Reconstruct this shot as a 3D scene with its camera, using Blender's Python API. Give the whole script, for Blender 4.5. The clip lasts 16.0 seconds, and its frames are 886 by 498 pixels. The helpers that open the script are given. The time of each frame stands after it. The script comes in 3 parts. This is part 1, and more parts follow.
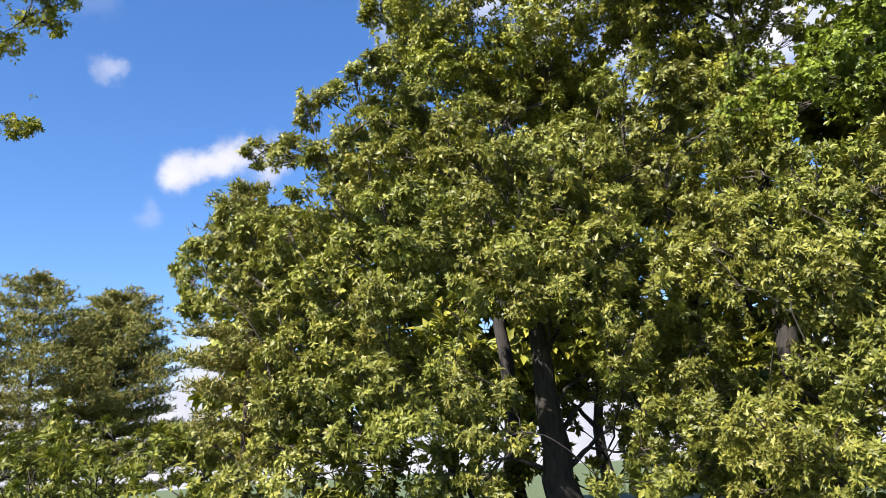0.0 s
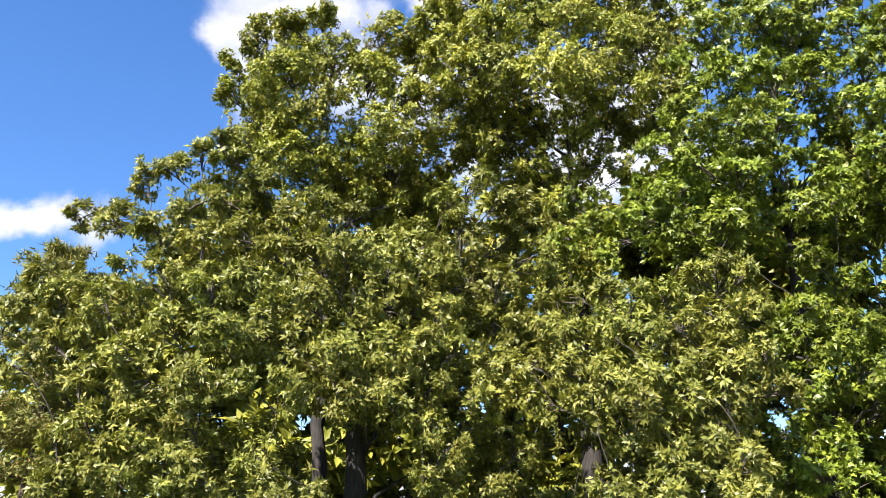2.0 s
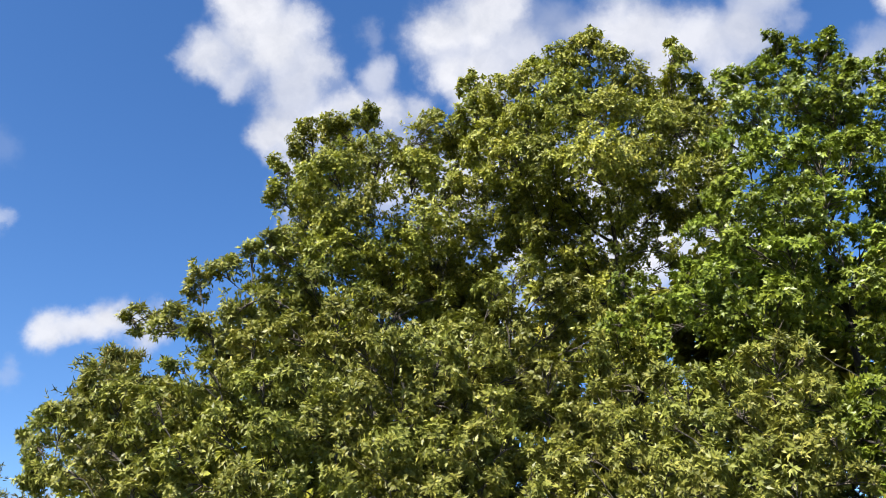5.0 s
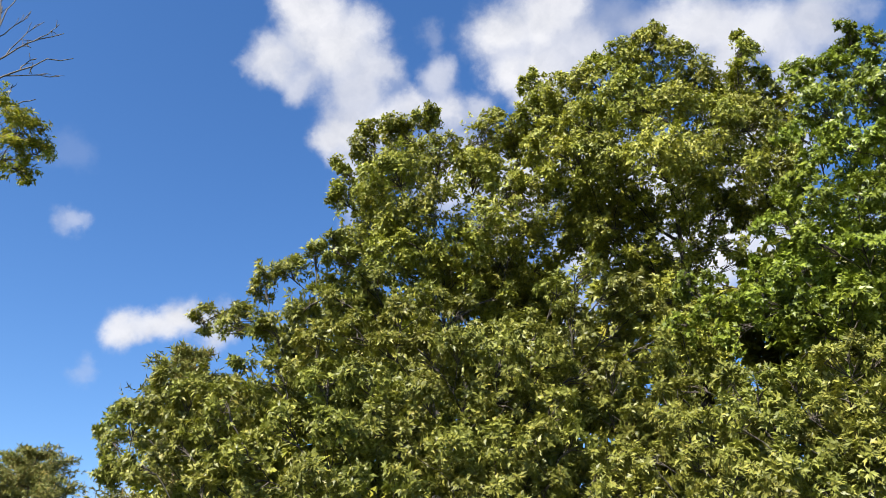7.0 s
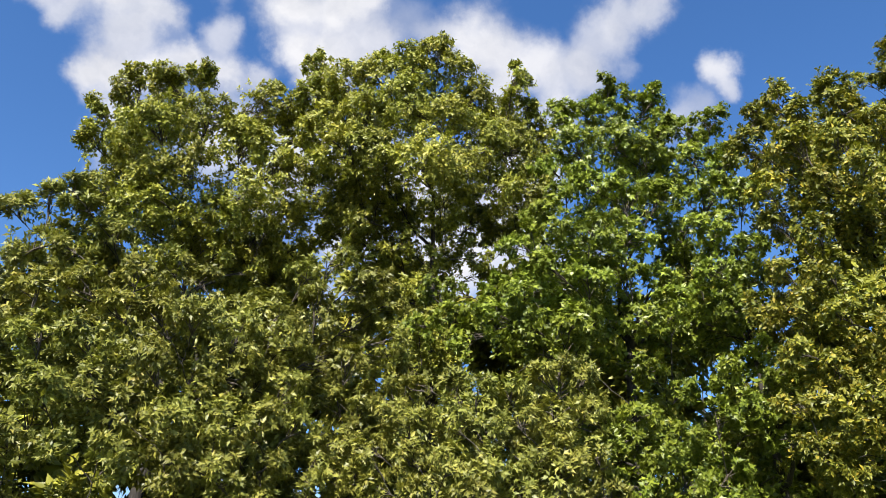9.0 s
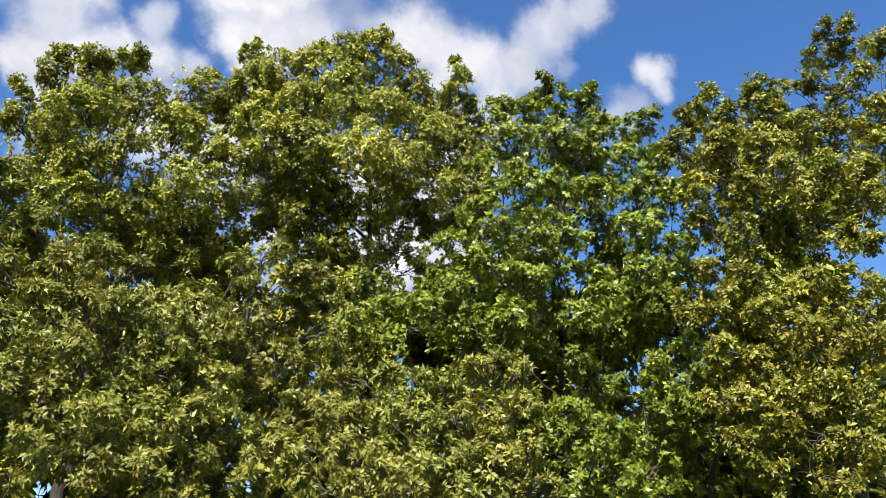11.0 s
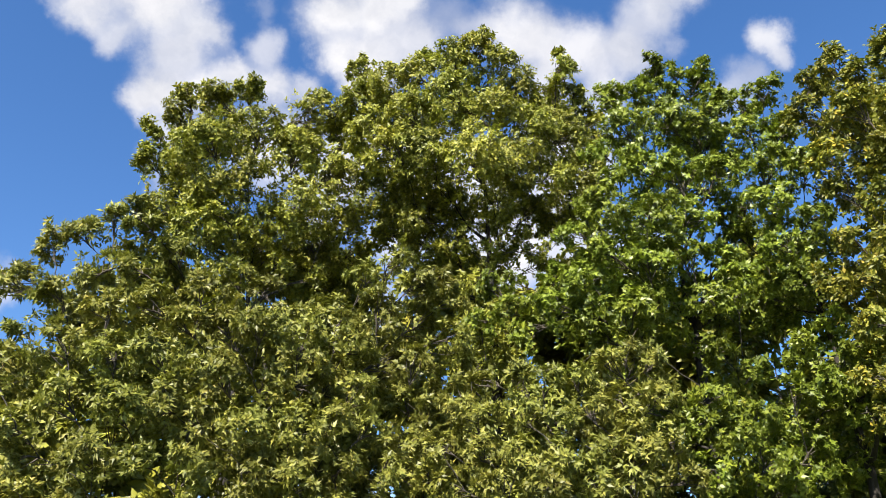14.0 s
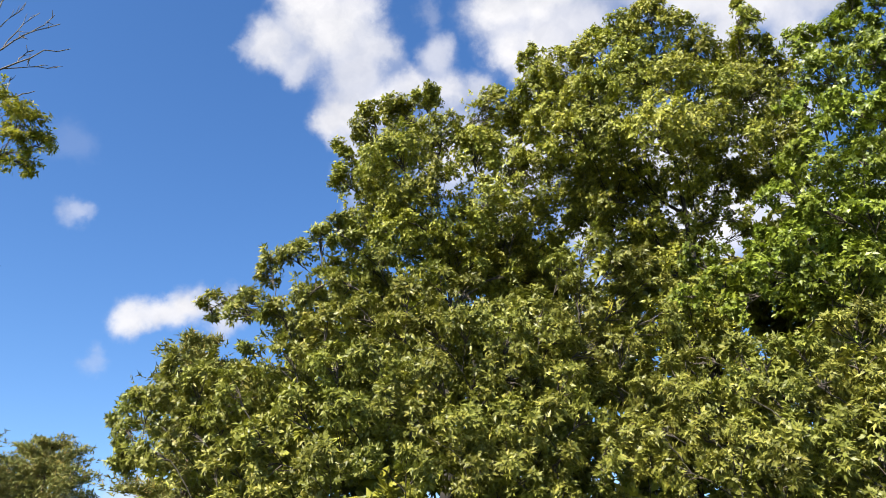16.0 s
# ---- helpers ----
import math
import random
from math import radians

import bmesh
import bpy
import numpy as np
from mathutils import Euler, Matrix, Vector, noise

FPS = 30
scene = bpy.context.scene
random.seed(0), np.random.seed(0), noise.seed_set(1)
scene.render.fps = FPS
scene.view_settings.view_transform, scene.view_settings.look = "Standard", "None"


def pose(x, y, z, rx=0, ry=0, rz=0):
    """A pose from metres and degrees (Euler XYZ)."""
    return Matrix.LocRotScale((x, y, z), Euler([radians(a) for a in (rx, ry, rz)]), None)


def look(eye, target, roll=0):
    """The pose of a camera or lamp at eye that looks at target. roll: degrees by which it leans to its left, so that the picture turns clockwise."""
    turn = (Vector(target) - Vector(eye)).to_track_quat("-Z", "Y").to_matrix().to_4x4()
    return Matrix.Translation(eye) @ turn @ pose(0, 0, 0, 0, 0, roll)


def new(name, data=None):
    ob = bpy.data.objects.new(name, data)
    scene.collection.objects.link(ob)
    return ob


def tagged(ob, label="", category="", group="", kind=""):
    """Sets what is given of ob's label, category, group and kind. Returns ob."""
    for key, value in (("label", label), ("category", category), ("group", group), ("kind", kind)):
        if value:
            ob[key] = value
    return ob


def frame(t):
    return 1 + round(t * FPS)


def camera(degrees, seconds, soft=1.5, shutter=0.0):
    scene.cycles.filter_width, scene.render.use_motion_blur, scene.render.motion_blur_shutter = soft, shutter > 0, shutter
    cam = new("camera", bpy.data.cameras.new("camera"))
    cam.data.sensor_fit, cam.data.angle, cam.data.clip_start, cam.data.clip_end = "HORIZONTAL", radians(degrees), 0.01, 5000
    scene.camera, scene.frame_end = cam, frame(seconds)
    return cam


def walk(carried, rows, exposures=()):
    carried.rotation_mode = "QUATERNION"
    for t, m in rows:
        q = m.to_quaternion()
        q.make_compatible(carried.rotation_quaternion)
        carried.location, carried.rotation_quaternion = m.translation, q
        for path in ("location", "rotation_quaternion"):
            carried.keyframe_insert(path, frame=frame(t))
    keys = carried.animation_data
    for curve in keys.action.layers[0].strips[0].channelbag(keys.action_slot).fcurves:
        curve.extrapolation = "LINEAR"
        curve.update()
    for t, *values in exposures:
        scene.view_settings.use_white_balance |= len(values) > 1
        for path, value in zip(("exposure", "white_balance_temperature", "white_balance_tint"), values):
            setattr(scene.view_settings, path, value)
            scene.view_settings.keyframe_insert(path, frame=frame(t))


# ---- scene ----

# ---------------------------------------------------------------- camera and walk
EYE = (0.0, 0.0, 1.6)
cam = camera(57.53, 16.0, soft=0.6)

# seconds, bearing, tilt and lean in degrees: somebody stands still and turns
TURNS = (
    (0, -4.27, 15.39, -3.77),
    (0.5, 3.47, 16.11, -3.41),
    (1, 9.75, 16.19, -3.28),
    (1.5, 9.15, 19.24, -1.42),
    (2, 8.40, 21.92, -0.83),
    (2.5, 7.66, 26.98, -1.64),
    (3, 7.06, 27.95, -1.36),
    (5.3, 3.77, 28.52, -1.58),
    (5.5, 2.58, 28.51, -1.27),
    (6, 0.56, 28.57, -0.30),
    (6.5, 0.00, 28.50, -0.46),
    (7, -0.09, 28.49, 0.52),
    (7.5, 0.79, 28.31, 1.70),
    (8, 8.52, 28.25, 0.27),
    (8.5, 13.57, 28.14, 1.51),
    (9, 19.37, 27.74, 1.06),
    (9.5, 21.94, 27.09, 0.84),
    (10, 24.25, 27.12, 0.28),
    (12.5, 23.80, 27.48, -1.20),
    (13, 23.25, 27.46, -1.72),
    (13.5, 19.25, 27.45, -1.24),
    (14, 14.88, 27.45, -1.06),
    (14.5, 12.02, 27.51, -0.92),
    (15, 9.34, 27.46, -0.47),
    (15.5, 6.22, 27.34, -1.63),
    (16, -0.47, 27.03, -1.10),
)


def gaze(bearing, tilt, lean):
    a, e = radians(bearing), radians(tilt)
    way = Vector((math.sin(a) * math.cos(e), math.cos(a) * math.cos(e), math.sin(e)))
    return look(EYE, Vector(EYE) + way * 10, lean)


walk(cam, [(t, gaze(b, e, l)) for t, b, e, l in TURNS], exposures=(
    (0.0, 1.57, 6250, 14), (0.5, 1.66, 6250, 14), (1.0, 1.95, 6300, 12), (1.5, 1.95, 6300, 12), (2.0, 1.87, 6300, 13), (2.5, 1.58, 6250, 11),
    (3.0, 1.43, 6200, 11), (7.0, 1.43, 6350, 10), (12.5, 1.54, 6500, 10), (16.0, 1.54, 6500, 10)))

# ---------------------------------------------------------------- sky and sun
SUN_BEARING, SUN_HEIGHT = 217.0, 43.0

# cloud puffs: direction, half width in radians, density
CLOUD_LEFT = (
    (-0.166, 0.707, 0.688, 0.049, 1.00), (-0.128, 0.733, 0.668, 0.053, 1.00), (-0.200, 0.733, 0.651, 0.035, 0.90),
    (-0.094, 0.722, 0.685, 0.039, 0.90), (-0.169, 0.754, 0.635, 0.028, 0.70), (-0.081, 0.754, 0.652, 0.032, 0.80),
    (-0.232, 0.732, 0.641, 0.015, 0.35), (-0.109, 0.769, 0.630, 0.039, 0.80), (-0.117, 0.798, 0.592, 0.039, 1.00),
    (-0.076, 0.797, 0.600, 0.042, 1.00), (-0.137, 0.804, 0.579, 0.025, 0.90), (-0.041, 0.782, 0.622, 0.032, 0.90),
    (-0.007, 0.786, 0.618, 0.035, 0.90), (0.035, 0.788, 0.615, 0.025, 0.70), (-0.110, 0.822, 0.559, 0.025, 0.80),
    (-0.121, 0.840, 0.529, 0.021, 0.40), (-0.104, 0.856, 0.507, 0.021, 0.40), (-0.184, 0.691, 0.699, 0.035, 0.90),
    (-0.139, 0.701, 0.700, 0.042, 0.90),
)
CLOUD_MIDDLE = (
    (0.062, 0.724, 0.687, 0.046, 1.00), (0.077, 0.758, 0.647, 0.035, 1.00), (0.109, 0.712, 0.694, 0.053, 1.00),
    (0.117, 0.751, 0.650, 0.049, 1.00), (0.163, 0.729, 0.665, 0.043, 0.80), (0.098, 0.776, 0.623, 0.027, 0.90),
    (0.200, 0.697, 0.689, 0.042, 0.35), (0.232, 0.705, 0.670, 0.035, 0.45), (0.281, 0.687, 0.670, 0.053, 0.95),
    (0.323, 0.686, 0.652, 0.049, 0.90), (0.362, 0.672, 0.647, 0.042, 0.85), (0.400, 0.664, 0.631, 0.042, 0.70),
    (0.387, 0.695, 0.606, 0.035, 0.90), (0.414, 0.647, 0.640, 0.032, 0.50), (0.314, 0.714, 0.626, 0.035, 0.80),
    (0.134, 0.692, 0.710, 0.042, 0.90), (0.449, 0.574, 0.685, 0.032, 0.70), (0.412, 0.629, 0.660, 0.042, 0.60),
    (0.419, 0.600, 0.681, 0.039, 0.70),
)
# the same bank going on behind the crowns
CLOUD_BEHIND = (
    (0.012, 0.828, 0.560, 0.060, 0.90), (0.094, 0.841, 0.533, 0.050, 0.90), (0.099, 0.824, 0.559, 0.060, 0.90),
    (0.180, 0.814, 0.553, 0.060, 0.90), (0.181, 0.860, 0.477, 0.060, 0.85), (0.264, 0.809, 0.526, 0.070, 0.95),
    (0.315, 0.830, 0.461, 0.075, 1.00), (0.366, 0.780, 0.509, 0.060, 0.90), (0.266, 0.859, 0.438, 0.060, 0.90),
    (0.394, 0.806, 0.441, 0.060, 0.80), (0.079, 0.869, 0.489, 0.050, 0.80), (0.366, 0.754, 0.545, 0.060, 0.85),
    (0.438, 0.788, 0.433, 0.060, 0.60), (0.332, 0.741, 0.583, 0.050, 0.90), (0.149, 0.910, 0.386, 0.060, 0.60),
    (0.147, 0.935, 0.322, 0.060, 0.60),
)
CLOUD_SMALL = (
    (0.539, 0.577, 0.613, 0.027, 0.85), (0.529, 0.573, 0.626, 0.018, 0.50), (0.522, 0.622, 0.583, 0.035, 0.50),
    (0.552, 0.585, 0.594, 0.018, 0.60), (0.505, 0.639, 0.580, 0.021, 0.35), (0.447, 0.625, 0.639, 0.021, 0.30),
    (-0.366, 0.859, 0.358, 0.028, 0.95), (-0.341, 0.867, 0.363, 0.025, 0.90), (-0.326, 0.872, 0.364, 0.025, 0.80),
    (-0.306, 0.875, 0.376, 0.032, 1.00), (-0.275, 0.887, 0.370, 0.028, 0.90), (-0.260, 0.879, 0.399, 0.015, 0.30),
    (-0.428, 0.780, 0.456, 0.021, 0.32), (-0.418, 0.784, 0.459, 0.015, 0.22), (-0.425, 0.742, 0.518, 0.028, 0.10),
    (-0.394, 0.866, 0.308, 0.018, 0.25), (-0.011, 0.756, 0.654, 0.032, 0.65),
    (-0.018, 0.725, 0.688, 0.021, 0.20), (-0.348, 0.927, 0.142, 0.064, 1.00), (-0.361, 0.929, 0.084, 0.064, 1.00),
)


def build_sky():
    world = bpy.data.worlds.new("sky")
    world.use_nodes = True
    scene.world = world
    nt = world.node_tree
    nt.nodes.clear()
    N, link = nt.nodes.new, nt.links.new

    def math_node(op, a, b=None):
        n = N("ShaderNodeMath")
        n.operation = op
        for k, v in enumerate((a, b)):
            if v is None:
                continue
            if isinstance(v, (int, float)):
                n.inputs[k].default_value = v
            else:
                link(v, n.inputs[k])
        return n.outputs[0]

    def noise_node(vec, scale, detail, rough):
        n = N("ShaderNodeTexNoise")
        n.inputs["Scale"].default_value, n.inputs["Detail"].default_value, n.inputs["Roughness"].default_value = scale, detail, rough
        link(vec, n.inputs["Vector"])
        return n

    sky = N("ShaderNodeTexSky")
    sky.sky_type, sky.sun_disc = "NISHITA", False
    sky.sun_elevation, sky.sun_rotation = radians(SUN_HEIGHT), radians(SUN_BEARING)
    sky.air_density, sky.dust_density, sky.ozone_density = 1.0, 0.4, 3.0
    way = N("ShaderNodeTexCoord").outputs["Generated"]
    # ragged edges: the puffs are looked up along a way that turbulence bends
    wob = noise_node(way, 12.0, 9.0, 0.6)
    off = N("ShaderNodeVectorMath")
    off.operation = "SUBTRACT"
    link(wob.outputs["Color"], off.inputs[0])
    off.inputs[1].default_value = (0.5, 0.5, 0.5)
    mad = N("ShaderNodeVectorMath")
    mad.operation = "MULTIPLY_ADD"
    link(off.outputs[0], mad.inputs[0])
    mad.inputs[1].default_value = (0.085, 0.085, 0.085)
    link(way, mad.inputs[2])
    total = None
    for x, y, z, half, dense in CLOUD_LEFT + CLOUD_MIDDLE + CLOUD_BEHIND + CLOUD_SMALL:
        d = N("ShaderNodeVectorMath")
        d.operation = "DISTANCE"
        link(mad.outputs[0], d.inputs[0])
        d.inputs[1].default_value = (x, y, z)
        m = N("ShaderNodeMapRange")
        m.interpolation_type = "SMOOTHERSTEP"
        link(d.outputs["Value"], m.inputs[0])
        m.inputs[1].default_value, m.inputs[2].default_value = half * 1.24, half * 0.12
        m.inputs[3].default_value, m.inputs[4].default_value = 0.0, dense
        # layers of vapour over one another: 1 - (1 - a)(1 - b)
        left = math_node("SUBTRACT", 1.0, m.outputs[0])
        total = left if total is None else math_node("MULTIPLY", total, left)
    cover = math_node("SUBTRACT", 1.0, total)
    # the low, broken bank along the horizon all round
    sep = N("ShaderNodeSeparateXYZ")
    link(way, sep.inputs[0])
    bank = noise_node(way, 5.0, 6.0, 0.55)
    low = N("ShaderNodeMapRange")
    link(sep.outputs["Z"], low.inputs[0])
    low.inputs[1].default_value, low.inputs[2].default_value, low.inputs[3].default_value, low.inputs[4].default_value = 0.0, 0.36, 0.62, 0.0
    bank_in = math_node("ADD", bank.outputs["Fac"], low.outputs[0])
    bank_m = N("ShaderNodeMapRange")
    bank_m.interpolation_type = "SMOOTHSTEP"
    link(bank_in, bank_m.inputs[0])
    bank_m.inputs[1].default_value, bank_m.inputs[2].default_value = 0.78, 1.02
    cover = math_node("MAXIMUM", cover, bank_m.outputs[0])
    # soft grey modelling inside the clouds
    shade = noise_node(mad.outputs[0], 9.0, 7.0, 0.58)
    ramp = N("ShaderNodeValToRGB")
    link(shade.outputs["Fac"], ramp.inputs[0])
    ramp.color_ramp.elements[0].position, ramp.color_ramp.elements[0].color = 0.3, (0.64, 0.66, 0.735, 1)
    ramp.color_ramp.elements[1].position, ramp.color_ramp.elements[1].color = 0.58, (0.95, 0.94, 0.965, 1)
    lit = N("ShaderNodeBackground")
    link(ramp.outputs[0], lit.inputs[0])
    lit.inputs[1].default_value = 0.365
    blue = N("ShaderNodeBackground")
    deep = N("ShaderNodeHueSaturation")
    deep.inputs["Hue"].default_value, deep.inputs["Saturation"].default_value = 0.506, 1.22
    link(sky.outputs[0], deep.inputs["Color"])
    link(deep.outputs[0], blue.inputs[0])
    blue.inputs[1].default_value = 0.076
    mix = N("ShaderNodeMixShader")
    link(cover, mix.inputs[0])
    link(blue.outputs[0], mix.inputs[1])
    link(lit.outputs[0], mix.inputs[2])
    link(mix.outputs[0], N("ShaderNodeOutputWorld").inputs[0])


build_sky()
sun = new("sun", bpy.data.lights.new("sun", "SUN"))
sun.data.energy, sun.data.angle, sun.data.color = 5.0, radians(0.53), (1.0, 0.94, 0.84)
_a, _e = radians(SUN_BEARING), radians(SUN_HEIGHT)
sun.matrix_world = look(Vector((math.sin(_a) * math.cos(_e), math.cos(_a) * math.cos(_e), math.sin(_e))) * 60, (0, 0, 0))

# ---------------------------------------------------------------- materials


def shader(name):
    m = bpy.data.materials.new(name)
    m.use_nodes = True
    nt = m.node_tree
    return m, nt, nt.nodes["Principled BSDF"], nt.nodes["Material Output"]


def ramp_of(nt, fac, stops):
    r = nt.nodes.new("ShaderNodeValToRGB")
    while len(r.color_ramp.elements) < len(stops):
        r.color_ramp.elements.new(0.5)
    for e, (p, c) in zip(r.color_ramp.elements, stops):
        e.position, e.color = p, (*c, 1)
    nt.links.new(fac, r.inputs[0])
    return r.outputs[0]


def noise_of(nt, scale, detail=4.0, coords="Object"):
    t = nt.nodes.new("ShaderNodeTexCoord")
    n = nt.nodes.new("ShaderNodeTexNoise")
    n.inputs["Scale"].default_value, n.inputs["Detail"].default_value = scale, detail
    nt.links.new(t.outputs[coords], n.inputs["Vector"])
    return n.outputs["Fac"]


def leaf_material(name, stops, rough=0.46, through_light=0.21, hue=0.03):
    """Leaf by leaf colour, a drift of tone from bough to bough, blades that let light through."""
    m, nt, bsdf, out = shader(name)
    geo = nt.nodes.new("ShaderNodeNewGeometry")
    colour = ramp_of(nt, geo.outputs["Random Per Island"], stops)
    info = nt.nodes.new("ShaderNodeObjectInfo")
    hsv = nt.nodes.new("ShaderNodeHueSaturation")
    for out_lo, out_hi, key in ((0.5 - hue * 0.7, 0.5 + hue, "Hue"), (0.76, 1.22, "Value")):
        mr = nt.nodes.new("ShaderNodeMapRange")
        mr.inputs[3].default_value, mr.inputs[4].default_value = out_lo, out_hi
        src = info.outputs["Random"] if key == "Value" else noise_of(nt, 0.55, 2.0)
        nt.links.new(src, mr.inputs[0])
        nt.links.new(mr.outputs[0], hsv.inputs[key])
    nt.links.new(colour, hsv.inputs["Color"])
    nt.links.new(hsv.outputs[0], bsdf.inputs["Base Color"])
    bsdf.inputs["Roughness"].default_value, bsdf.inputs["Specular IOR Level"].default_value = rough, 0.30
    trans = nt.nodes.new("ShaderNodeBsdfTranslucent")
    warm = nt.nodes.new("ShaderNodeMix")
    warm.data_type, warm.blend_type = "RGBA", "MULTIPLY"
    warm.inputs["Factor"].default_value = 1.0
    nt.links.new(hsv.outputs[0], warm.inputs["A"])
    warm.inputs["B"].default_value = (1.05, 1.12, 0.6, 1)
    nt.links.new(warm.outputs["Result"], trans.inputs["Color"])
    mix = nt.nodes.new("ShaderNodeMixShader")
    mix.inputs[0].default_value = through_light
    nt.links.new(bsdf.outputs[0], mix.inputs[1])
    nt.links.new(trans.outputs[0], mix.inputs[2])
    nt.links.new(mix.outputs[0], out.inputs["Surface"])
    return m


def bark_material(name, dark, light, scale=6.0):
    m, nt, bsdf, out = shader(name)
    t = nt.nodes.new("ShaderNodeTexCoord")
    mp = nt.nodes.new("ShaderNodeMapping")
    mp.inputs["Scale"].default_value = (scale, scale, scale * 0.22)
    nt.links.new(t.outputs["Object"], mp.inputs[0])
    n = nt.nodes.new("ShaderNodeTexNoise")
    n.inputs["Scale"].default_value, n.inputs["Detail"].default_value = 2.4, 7.0
    nt.links.new(mp.outputs[0], n.inputs["Vector"])
    nt.links.new(ramp_of(nt, n.outputs["Fac"], ((0.32, dark), (0.68, light))), bsdf.inputs["Base Color"])
    bsdf.inputs["Roughness"].default_value = 0.9
    b = nt.nodes.new("ShaderNodeBump")
    b.inputs["Strength"].default_value, b.inputs["Distance"].default_value = 0.8, 0.03
    nt.links.new(n.outputs["Fac"], b.inputs["Height"])
    nt.links.new(b.outputs[0], bsdf.inputs["Normal"])
    return m


def ground_material():
    m, nt, bsdf, out = shader("meadow")
    fine = noise_of(nt, 9.0, 8.0)
    nt.links.new(ramp_of(nt, fine, ((0.3, (0.035, 0.05, 0.015)), (0.55, (0.07, 0.10, 0.03)), (0.75, (0.13, 0.13, 0.05)))), bsdf.inputs["Base Color"])
    bsdf.inputs["Roughness"].default_value = 0.95
    b = nt.nodes.new("ShaderNodeBump")
    b.inputs["Distance"].default_value = 0.05
    nt.links.new(fine, b.inputs["Height"])
    nt.links.new(b.outputs[0], bsdf.inputs["Normal"])
    return m


OAK_LEAF = leaf_material("oak_leaf", ((0.0, (0.092, 0.097, 0.016)), (0.45, (0.158, 0.161, 0.028)), (0.85, (0.237, 0.230, 0.042)), (1.0, (0.270, 0.233, 0.051))), hue=0.036)
TALL_LEAF = leaf_material("tall_oak_leaf", ((0.0, (0.116, 0.120, 0.016)), (0.5, (0.195, 0.200, 0.025)), (0.9, (0.294, 0.283, 0.037)), (1.0, (0.329, 0.283, 0.044))))
GREEN_LEAF = leaf_material("glossy_green_leaf", ((0.0, (0.071, 0.092, 0.010)), (0.5, (0.133, 0.165, 0.017)), (1.0, (0.223, 0.253, 0.026))), rough=0.42)
YELLOW_LEAF = leaf_material("yellowing_leaf", ((0.0, (0.081, 0.087, 0.011)), (0.5, (0.146, 0.153, 0.018)), (0.85, (0.235, 0.213, 0.024)), (1.0, (0.350, 0.259, 0.030))), hue=0.04)
ASH_LEAF = leaf_material("pale_ash_leaf", ((0.0, (0.12, 0.13, 0.02)), (0.6, (0.24, 0.23, 0.03)), (1.0, (0.34, 0.27, 0.04))), through_light=0.5)
SHRUB_LEAF = leaf_material("shrub_leaf", ((0.0, (0.079, 0.096, 0.014)), (0.6, (0.155, 0.163, 0.026)), (1.0, (0.231, 0.218, 0.033))))
NEEDLE = leaf_material("pine_needle", ((0.0, (0.101, 0.106, 0.025)), (0.6, (0.182, 0.179, 0.041)), (0.86, (0.254, 0.216, 0.052)), (1.0, (0.307, 0.187, 0.062))), rough=0.55, through_light=0.12)
# grey-brown bark taken near black: the crowns' shade is put into its colour
BARK = bark_material("shade_darkened_bark", (0.010, 0.008, 0.006), (0.037, 0.030, 0.024))
TWIG = bark_material("twig_bark", (0.03, 0.023, 0.017), (0.10, 0.08, 0.06), 20.0)
DRY = bark_material("dry_twig_bark", (0.05, 0.04, 0.033), (0.17, 0.14, 0.12), 20.0)
PINE_BARK = bark_material("pine_bark", (0.03, 0.02, 0.015), (0.10, 0.065, 0.045))

# ---------------------------------------------------------------- mesh helpers


def mesh_part(name, verts, loops, sizes, material, parent, label="", kind=""):
    """One mesh object from arrays of corners, corner indices and face sizes."""
    me = bpy.data.meshes.new(name)
    me.vertices.add(len(verts))
    me.vertices.foreach_set("co", np.ascontiguousarray(verts, dtype=np.float32).ravel())
    me.loops.add(len(loops))
    me.loops.foreach_set("vertex_index", np.ascontiguousarray(loops, dtype=np.int32))
    me.polygons.add(len(sizes))
    starts = np.concatenate(([0], np.cumsum(sizes)[:-1])).astype(np.int32)
    me.polygons.foreach_set("loop_start", starts)
    me.update(calc_edges=True)
    me.materials.append(material)
    ob = new(name, me)
    ob.parent = parent
    tagged(ob, label=label, kind=kind)
    return ob


def tube_arrays(points, radii, sides):
    """A tapering round limb along points, closed at its tip."""
    pts, n = np.asarray(points, float), len(points)
    tan = np.gradient(pts, axis=0)
    tan /= np.linalg.norm(tan, axis=1)[:, None] + 1e-9
    ref = np.where(np.abs(tan[:, 2:3]) > 0.9, np.array([[1.0, 0, 0]]), np.array([[0, 0, 1.0]]))
    u = np.cross(ref, tan)
    u /= np.linalg.norm(u, axis=1)[:, None] + 1e-9
    v = np.cross(tan, u)
    ang = np.arange(sides) * 2 * np.pi / sides
    ring = np.cos(ang)[None, :, None] * u[:, None] + np.sin(ang)[None, :, None] * v[:, None]
    verts = (pts[:, None] + ring * np.asarray(radii)[:, None, None]).reshape(-1, 3)
    i, j = np.meshgrid(np.arange(n - 1), np.arange(sides), indexing="ij")
    k = (j + 1) % sides
    quads = np.stack([i * sides + j, i * sides + k, (i + 1) * sides + k, (i + 1) * sides + j], -1).reshape(-1, 4)
    return verts, quads


def tubes_part(name, tubes, material, parent, label=""):
    verts, quads, base = [], [], 0
    for v, q in tubes:
        verts.append(v)
        quads.append(q + base)
        base += len(v)
    q = np.concatenate(quads)
    ob = mesh_part(name, np.concatenate(verts), q.ravel(), np.full(len(q), 4), material, parent, label)
    ob.data.shade_smooth()
    return ob


